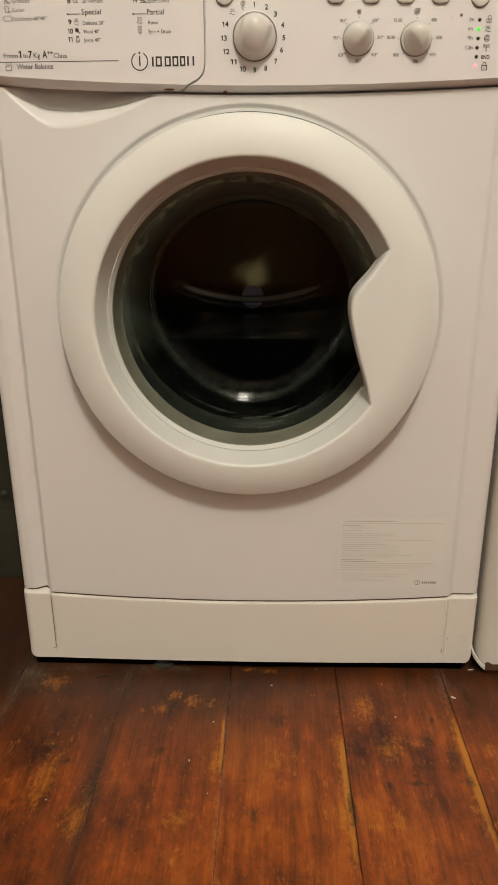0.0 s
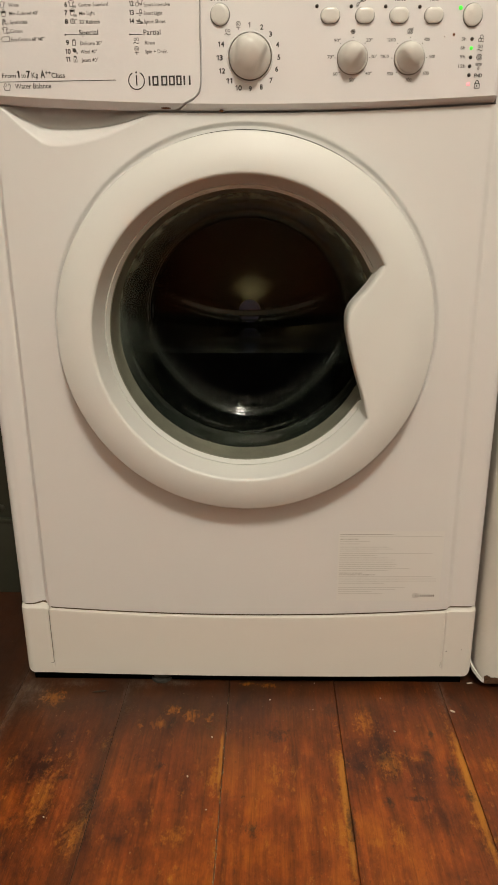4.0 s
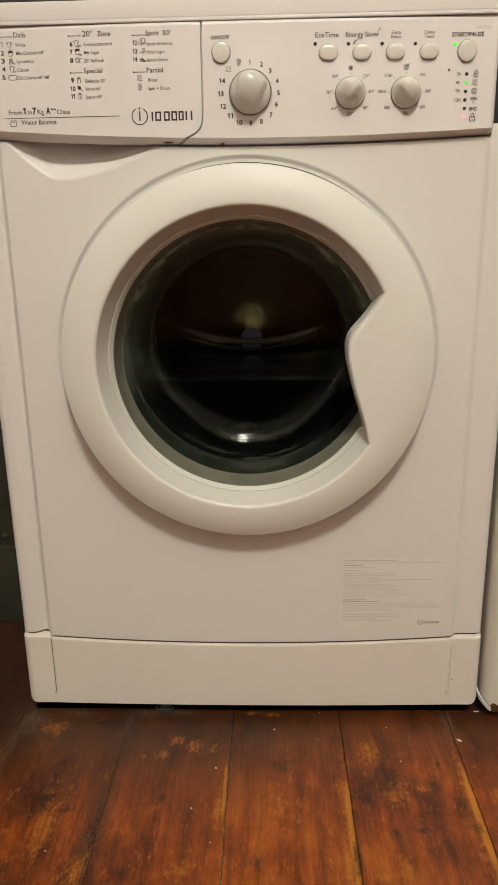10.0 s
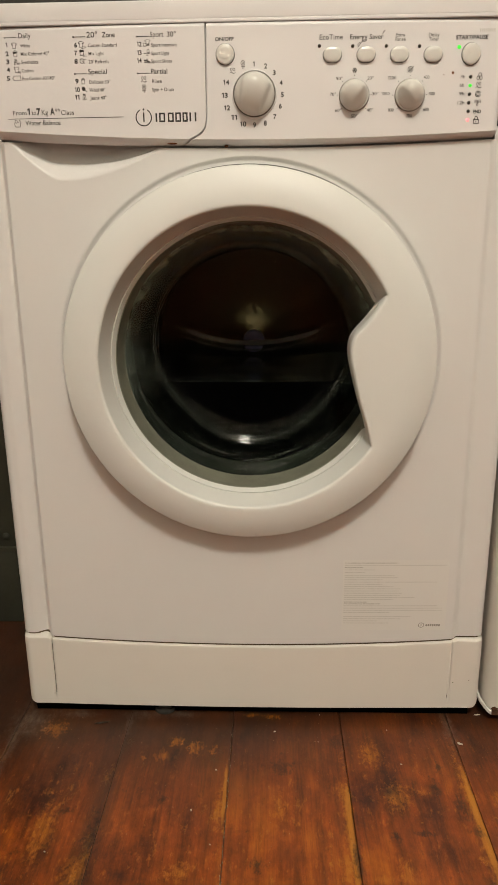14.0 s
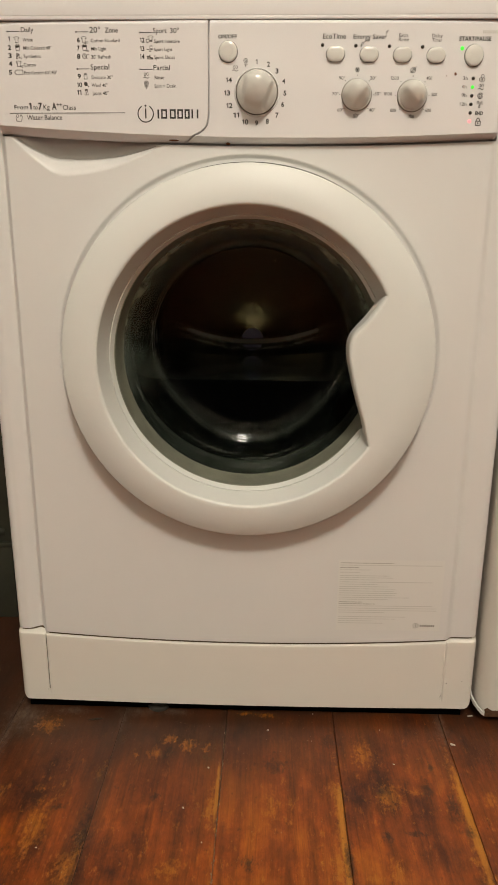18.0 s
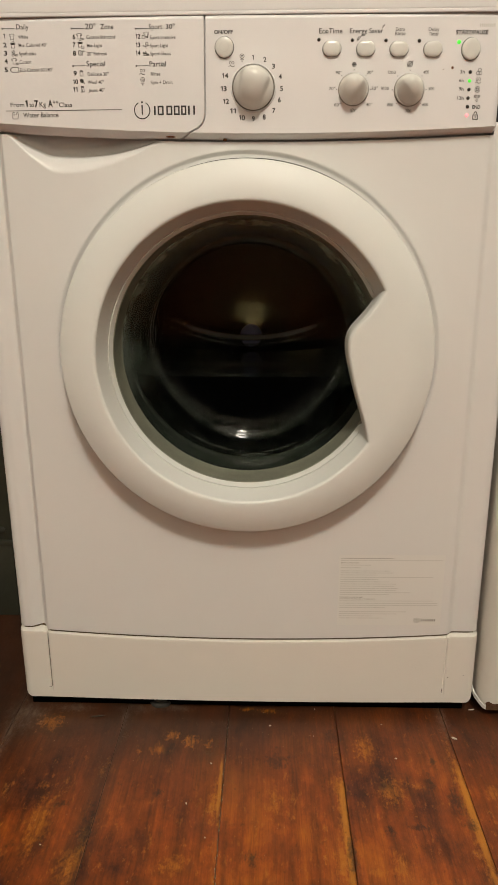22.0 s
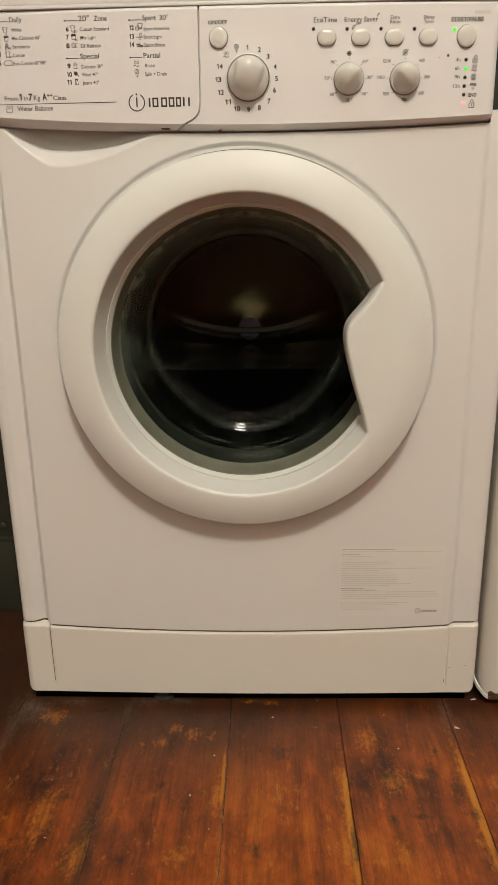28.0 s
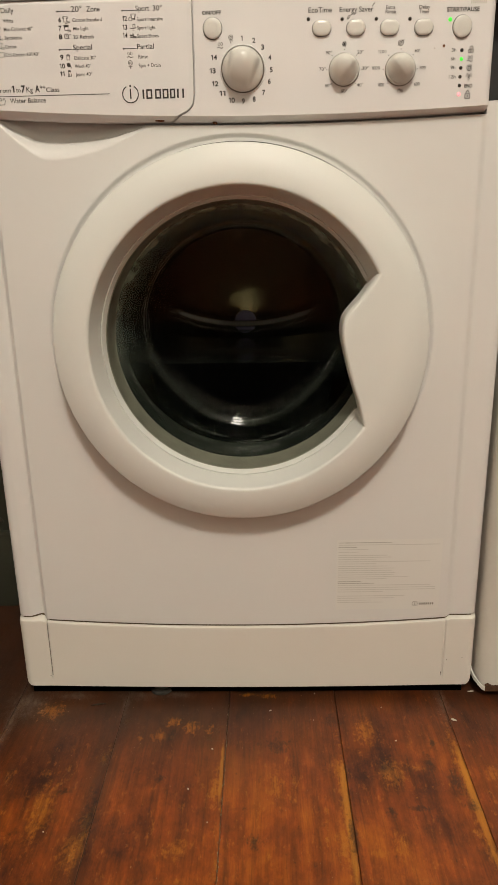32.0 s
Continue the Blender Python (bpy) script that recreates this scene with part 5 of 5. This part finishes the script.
def water_mesh():
    """Dark water behind the glass: level at the front, drawn up towards the sides at the back."""
    bm = bmesh.new()
    nx, ny = 40, 16
    grid = []
    for j in range(ny + 1):
        y = 0.1235 + (0.312 - 0.1235) * j / ny
        back = j / ny
        row = []
        for i in range(nx + 1):
            half = 0.205 * (0.62 + 0.38 * min(1, back * 3))
            x = HUB[0] + half * (2 * i / nx - 1)
            row.append(bm.verts.new((x, y, 0.4295 + back * (0.003 + 0.5 * (x - HUB[0]) ** 2))))
        grid.append(row)
    for j in range(ny):
        for i in range(nx):
            bm.faces.new((grid[j][i], grid[j][i + 1], grid[j + 1][i + 1], grid[j + 1][i]))
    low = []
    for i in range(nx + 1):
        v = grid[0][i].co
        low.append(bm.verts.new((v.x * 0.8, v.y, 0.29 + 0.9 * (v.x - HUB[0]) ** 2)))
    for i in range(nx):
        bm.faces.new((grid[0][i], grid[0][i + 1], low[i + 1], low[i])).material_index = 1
    return bm


# the water's front face is blacked out: its shade is put in the colour
FACE_SHADE = material("shade_black_water", (0.0006, 0.0006, 0.0006), 0.9, vary=0.2, spec=0.0)
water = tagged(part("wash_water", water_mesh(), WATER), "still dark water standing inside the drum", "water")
water.data.materials.append(FACE_SHADE)


def suds_material():
    """Thin suds that fade out above and below a curved line."""
    m = bpy.data.materials.new("thin_suds")
    m.use_nodes = True
    n, l = m.node_tree.nodes, m.node_tree.links
    b = n["Principled BSDF"]
    b.inputs["Base Color"].default_value = (0.30, 0.285, 0.30, 1)
    co, sep = n.new("ShaderNodeTexCoord"), n.new("ShaderNodeSeparateXYZ")
    l.new(co.outputs["Object"], sep.inputs[0])

    def calc(op, a, c=0.0, d=0.0):
        x = n.new("ShaderNodeMath")
        x.operation = op
        for i, v in enumerate((a, c, d)):
            if isinstance(v, float):
                x.inputs[i].default_value = v
            else:
                l.new(v, x.inputs[i])
        return x.outputs[0]

    def fade(v, a, z, top):
        r = n.new("ShaderNodeMapRange")
        r.interpolation_type = "SMOOTHSTEP"
        r.inputs["From Min"].default_value, r.inputs["From Max"].default_value, r.inputs["To Max"].default_value = a, z, top
        l.new(v, r.inputs["Value"])
        return r.outputs[0]

    x = calc("SUBTRACT", sep.outputs["X"], HUB[0])
    line = calc("MULTIPLY_ADD", calc("MULTIPLY", x, x), 1.75, 0.4545)
    off = calc("SUBTRACT", sep.outputs["Z"], line)
    main = fade(calc("ABSOLUTE", off), 0.0075, 0.0010, 0.75)
    under = fade(calc("ABSOLUTE", calc("ADD", off, 0.0115)), 0.0035, 0.0004, 0.30)
    ends = fade(calc("ABSOLUTE", x), 0.142, 0.085, 1.0)
    l.new(calc("MULTIPLY", calc("ADD", main, under), ends), b.inputs["Alpha"])
    return m


SUDS = suds_material()
suds = bmesh.new()
prev = None
for i in range(41):
    x = HUB[0] + 0.145 * (2 * i / 40 - 1)
    z = 0.4545 + 1.75 * (x - HUB[0]) ** 2
    row = [suds.verts.new((x, y, z + dz)) for y, dz in ((0.3195, -0.017), (0.3195, 0.009), (0.3203, 0.009), (0.3203, -0.017))]
    if prev:
        for k in range(4):
            suds.faces.new((prev[k], prev[(k + 1) % 4], row[(k + 1) % 4], row[k]))
    prev = row
part("suds_line", suds, SUDS, water, "thin pale line of suds along the water's far edge")

# feet
bm = revolve([(0, 0), (0.0150, 0), (0.0152, 0.0030), (0.0140, 0.0048), (0.0105, 0.0056), (0.0100, 0.0068), (0.0112, 0.0074), (0.0112, 0.0180), (0, 0.0180)], 0, 0, 32)
bmesh.ops.rotate(bm, verts=bm.verts[:], matrix=Matrix.Rotation(radians(90), 3, "X"))
part("foot", bm, FOOT_MAT, machine, "round grey levelling foot, dusty", at=(-0.1165, 0.0100, 0.0002))
for fx in (-0.235, 0.235):
    bm = bmesh.new()
    bmesh.ops.create_cone(bm, cap_ends=True, segments=24, radius1=0.019, radius2=0.014, depth=0.020)
    part("foot", bm, FOOT_MAT, machine, at=(fx, 0.46, 0.0101))

# guarantee sticker with unreadable small print
LEAN = radians(-0.2)


def on_sticker(bm, lift):
    """Turns flat shapes about the sticker's upper corner and lays them on the front."""
    for v in bm.verts:
        dx, dz = v.co.x - 0.1175, v.co.z - 0.2325
        v.co.x, v.co.z = 0.1172 + dx * math.cos(LEAN) - dz * math.sin(LEAN), 0.2312 + dx * math.sin(LEAN) + dz * math.cos(LEAN)
        v.co.y = skin(v.co.x) - lift
    return bm


def flat(ring):
    bm = bmesh.new()
    bm.faces.new([bm.verts.new((x, 0, z)) for x, z in ring])
    return bm


film = sheet(spread(0.1175, 14, 0.2490), lambda x: 0.1345, lambda x: 0.2325, 4, lambda x, z: 0, rim=0)
sticker = part("sticker", on_sticker(film, 0.0004), STICKER, machine, "clear sticker printed with small grey writing")
rows_of_print = [(0.0022, 0.064, 2), (0.0052, 0.128, 0), (0.0085, 0.022, 2), (0.0115, 0.036, 0), (0.0150, 0.024, 0), (0.0195, 0.060, 0), (0.0222, 0.064, 0), (0.0250, 0.046, 0), (0.0282, 0.112, 0), (0.0312, 0.046, 0),
                 (0.0345, 0.060, 0), (0.0375, 0.068, 0), (0.0405, 0.066, 0), (0.0435, 0.070, 0), (0.0465, 0.068, 0), (0.0495, 0.086, 0), (0.0522, 0.060, 0), (0.0560, 0.028, 2), (0.0585, 0.044, 2), (0.0612, 0.114, 0),
                 (0.0645, 0.120, 0), (0.0675, 0.120, 0), (0.0705, 0.056, 0), (0.0765, 0.082, 0), (0.0795, 0.070, 0), (0.0825, 0.042, 0), (0.0855, 0.056, 0)]
chance = random.Random(4)
for down, wide, dark in rows_of_print:
    bm = bmesh.new()
    x, end = 0.1195, 0.1195 + min(wide * 1.03, 0.126)
    while x < end:
        run = chance.uniform(0.0014, 0.0058)
        z, tall = 0.2305 - down, chance.uniform(0.00042, 0.00058)
        bm.faces.new([bm.verts.new((q, 0, w)) for q, w in ((x, z - tall), (min(x + run, end), z - tall), (min(x + run, end), z + tall), (x, z + tall))])
        x += run + 0.0006
    part("small_print", on_sticker(bm, 0.0008), STICKER_PRINT if dark else PALE_PRINT, sticker, smooth=False)
bm = bmesh.new()
outer, inner = arc(0.2185, 0.1420, 0.0037), arc(0.2185, 0.1420, 0.0030)
for k in range(len(outer) - 1):
    bm.faces.new([bm.verts.new((x, 0, z)) for x, z in (outer[k], outer[k + 1], inner[k + 1], inner[k])])
part("small_emblem", on_sticker(bm, 0.0008), EMBLEM_PRINT, sticker, smooth=False)
part("small_emblem", on_sticker(flat([(0.2181, 0.1400), (0.2189, 0.1400), (0.2189, 0.1438), (0.2181, 0.1438)]), 0.0008), EMBLEM_PRINT, sticker, smooth=False)
for k in range(7):
    xa = 0.2242 + 0.0027 * k
    part("small_emblem", on_sticker(flat([(xa, 0.1404), (xa + 0.0018, 0.1404), (xa + 0.0018, 0.1434), (xa, 0.1434)]), 0.0008), EMBLEM_PRINT, sticker, smooth=False)

# scuffs and a crack on the plinth
for mx, mz, mw, mh in ((0.2640, 0.0560, 0.0009, 0.0009), (0.2840, 0.0590, 0.0007, 0.0007), (0.2575, 0.0360, 0.0004, 0.0050), (-0.2612, 0.0330, 0.0026, 0.0003)):
    bm = bmesh.new()
    bm.faces.new([bm.verts.new((mx + mw * (0.6 + 0.4 * math.cos(3.1 * k)) * math.cos(k * 0.785), kick_depth(mx, mz) - 0.0004, mz + mh * math.sin(k * 0.785))) for k in range(8)])
    part("scuff", bm, TWIG, machine, "small dark scuff on the plinth", smooth=False)

# ---- neighbours ----
fridge = tagged(new("fridge"), "aged white fridge with a rust-stained lower corner", "fridge")
fridge.location = (0.60, 0.25, 0)


def fridge_body():
    bm = box(-0.2935, 0.29, -0.262, 0.33, 0.0140, 1.45)
    vert = [e for e in bm.edges if abs(e.verts[0].co.z - e.verts[1].co.z) > 1]
    bmesh.ops.bevel(bm, geom=vert, offset=0.024, segments=10, profile=0.5, affect="EDGES")
    return bm


part("cabinet_body", fridge_body(), NEIGHBOUR, fridge, "scuffed off-white painted steel body")


def corner_trim():
    """A thin white strip bent round the lower front corner, hanging a little away from the body."""
    bm = bmesh.new()
    prev = None
    path = [(-0.2990, -0.240, 0.0292), (-0.2990, -0.243, 0.0270), (-0.2973, -0.2504, 0.0230), (-0.2926, -0.2576, 0.0175), (-0.2880, -0.2612, 0.0135), (-0.2846, -0.2630, 0.0122)]
    for x, y, z in path:
        inward = (Vector((-0.277, max(y, -0.242), 0)) - Vector((x, y, 0))).normalized() * 0.0022
        row = [bm.verts.new(q) for q in ((x, y, z), (x, y, z + 0.0050), (x + inward.x, y + inward.y, z + 0.0050), (x + inward.x, y + inward.y, z))]
        if prev:
            for k in range(4):
                bm.faces.new((prev[k], prev[(k + 1) % 4], row[(k + 1) % 4], row[k]))
        prev = row
    return bm


part("corner_trim", corner_trim(), TRIM_WHITE, fridge, "loose white strip round the lower corner")
edge_rust = bmesh.new()
prev = None
for i in range(61):
    x = -0.2845 + 0.5 * i / 60
    wobble = 0.0040 * noise.noise(Vector((x * 90, 0, 0))) + 0.0012 * noise.noise(Vector((x * 300, 5, 0)))
    row = [edge_rust.verts.new(q) for q in ((x, -0.2605, 0.0122), (x, -0.2636, 0.0120), (x, -0.2632, 0.0170 + wobble), (x, -0.2605, 0.0175 + wobble))]
    if prev:
        for k in range(4):
            edge_rust.faces.new((prev[k], prev[(k + 1) % 4], row[(k + 1) % 4], row[k]))
    prev = row
part("rust_stain", edge_rust, RUST, fridge, "brown rust along the lower edge")
for sx, sz, sw, sh in ((-0.2800, 0.0195, 0.0042, 0.0030), (-0.2700, 0.0185, 0.0065, 0.0018)):
    bm = bmesh.new()
    bmesh.ops.create_icosphere(bm, subdivisions=3, radius=1)
    for v in bm.verts:
        k = 1 + 0.8 * noise.noise(v.co * 2.1 + Vector((sx * 500, sz * 300, 0)))
        v.co = Vector((v.co.x * sw * k, v.co.y * 0.0006, v.co.z * sh * k))
    deep = 0.262 if sx > -0.277 else 0.242 + math.sqrt(max(0.0, 0.020 ** 2 - (0.277 + sx) ** 2))
    part("rust_stain", bm, RUST, fridge, at=(sx, -deep, sz))
part("base", box(-0.27, 0.28, -0.21, 0.32, 0.0, 0.0150), DARK, fridge, "black recessed base")

cupboard = tagged(new("cupboard"), "dark grey-green painted cupboard beside the washing machine", "cupboard")
cupboard.location = (-0.70, 0.42, 0)
part("carcass", box(-0.33, 0.335, -0.185, 0.18, 0.1335, 0.86, 0.004), GREEN_PAINT, cupboard)
part("plinth_box", box(-0.33, 0.312, -0.190, 0.17, 0.0, 0.1295, 0.003), GREEN_PAINT, cupboard)
part("edge_trim", box(-0.33, 0.337, -0.192, -0.184, 0.1295, 0.1365, 0.001), GREEN_PAINT, cupboard)
part("screw", revolve([(0.006, -0.1845), (0.006, -0.187), (0.003, -0.1885), (0, -0.189)], 0.2965, 0.154, 16), GREEN_PAINT, cupboard, "painted-over screw head")

# ---- bits on the floor ----


def crumb(name, x, y, lx, ly, h, turn, mat, label):
    bm = bmesh.new()
    bmesh.ops.create_icosphere(bm, subdivisions=2, radius=1)
    for v in bm.verts:
        k = 1 + 0.35 * noise.noise(v.co * 1.7 + Vector((x * 90, y * 70, 0)))
        v.co = Vector((v.co.x * lx * k, v.co.y * ly * k, max(-0.9, v.co.z) * h))
    ob = tagged(part(name, bm, mat), label, "debris", group="specks on the floor")
    ob.matrix_basis = pose(x, y, h * 0.9, 0, 0, turn)


crumb("paint_chip", 0.2650, -0.0550, 0.0034, 0.0019, 0.0007, -30, CHIP, "flat pale paint chip lying on the boards")
crumb("paint_chip", 0.3020, 0.0020, 0.0044, 0.0011, 0.0007, 8, CHIP, "flat pale paint chip beside the fridge foot")
for cx, cy, s in ((-0.0390, -0.1070, 0.0020), (-0.0620, -0.1700, 0.0021), (0.1850, -0.0930, 0.0018), (-0.2090, -0.2290, 0.0014), (0.0320, -0.0370, 0.0022), (0.0920, -0.0020, 0.0016), (0.1770, -0.0310, 0.0013), (0.0870, -0.0550, 0.0010), (-0.0370, -0.2160, 0.0012)):
    crumb("crumb", cx, cy, s * 0.72, s * 0.45, s * 0.4, cx * 900, CHIP, "tiny pale crumb on the varnished boards")
crumb("fluff", -0.1960, -0.0240, 0.0105, 0.0014, 0.0012, 12, TWIG, "thin dark thread of fluff on the boards")

grains = bmesh.new()
for i in range(150):
    y = -0.03 - 0.40 * (i / 150) ** 0.8 + chance.uniform(-0.006, 0.006)
    x = -0.0228 + chance.uniform(-0.0011, 0.0011)
    size = chance.uniform(0.00025, 0.0007)
    bmesh.ops.create_icosphere(grains, subdivisions=1, radius=size, matrix=Matrix.Translation((x, y, 0.0001)) @ Matrix.Diagonal((1, chance.uniform(0.8, 3.0), 0.7, 1)))
GRIT = material("dusty_grit", (0.36, 0.30, 0.20), 0.9, vary=0.5, scale=400)
tagged(part("joint_grit", grains, GRIT), "pale grit caught in a joint between boards", "grit", kind="stuff")

PACKED = material("packed_floor_dirt", (0.050, 0.026, 0.013), 0.9, vary=0.5, scale=120, bump=0.4, bump_scale=500)
packed = structure("joint_dirt", box(-0.1618, -0.1592, -0.60, 0.10, -0.0030, -0.0004), PACKED, "dark dirt packed in a joint between boards")

# ---- floor boards ----
JOINTS = [X0 + 0.001, -1.571, -1.433, -1.289, -1.150, -1.008, -0.868, -0.727, -0.587, -0.446, -0.3055, -0.1605, -0.0228, 0.1182, 0.2595, 0.402, 0.541, 0.683, 0.824, 0.963, 1.106, 1.245, 1.387, 1.528, 1.668, X1 - 0.001]
board_meshes = {}


def board(xa, xb):
    """A board between two joints  with eased edges."""
    half = round((xb - xa) / 2 - 0.0003, 5)
    if half not in board_meshes:
        bm = box(-half, half, 0, Y1 - Y0, -0.022, 0.0, 0.0005, 1)
        me = bpy.data.meshes.new("floorboard")
        bm.to_mesh(me)
        bm.free()
        me.materials.append(BOARDS)
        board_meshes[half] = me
    ob = new("floorboard", board_meshes[half])
    ob.parent = floor
    ob.location = ((xa + xb) / 2, Y0, 0)


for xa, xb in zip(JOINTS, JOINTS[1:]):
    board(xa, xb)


def motions():
    """The drum turns at a steady wash speed."""
    rows = []
    for k in range(161):
        rows.append((0.2 * k, Matrix.Translation(HUB) @ Matrix.Rotation(radians(60 * k), 4, "Y")))
    walk(drum, rows)


motions()
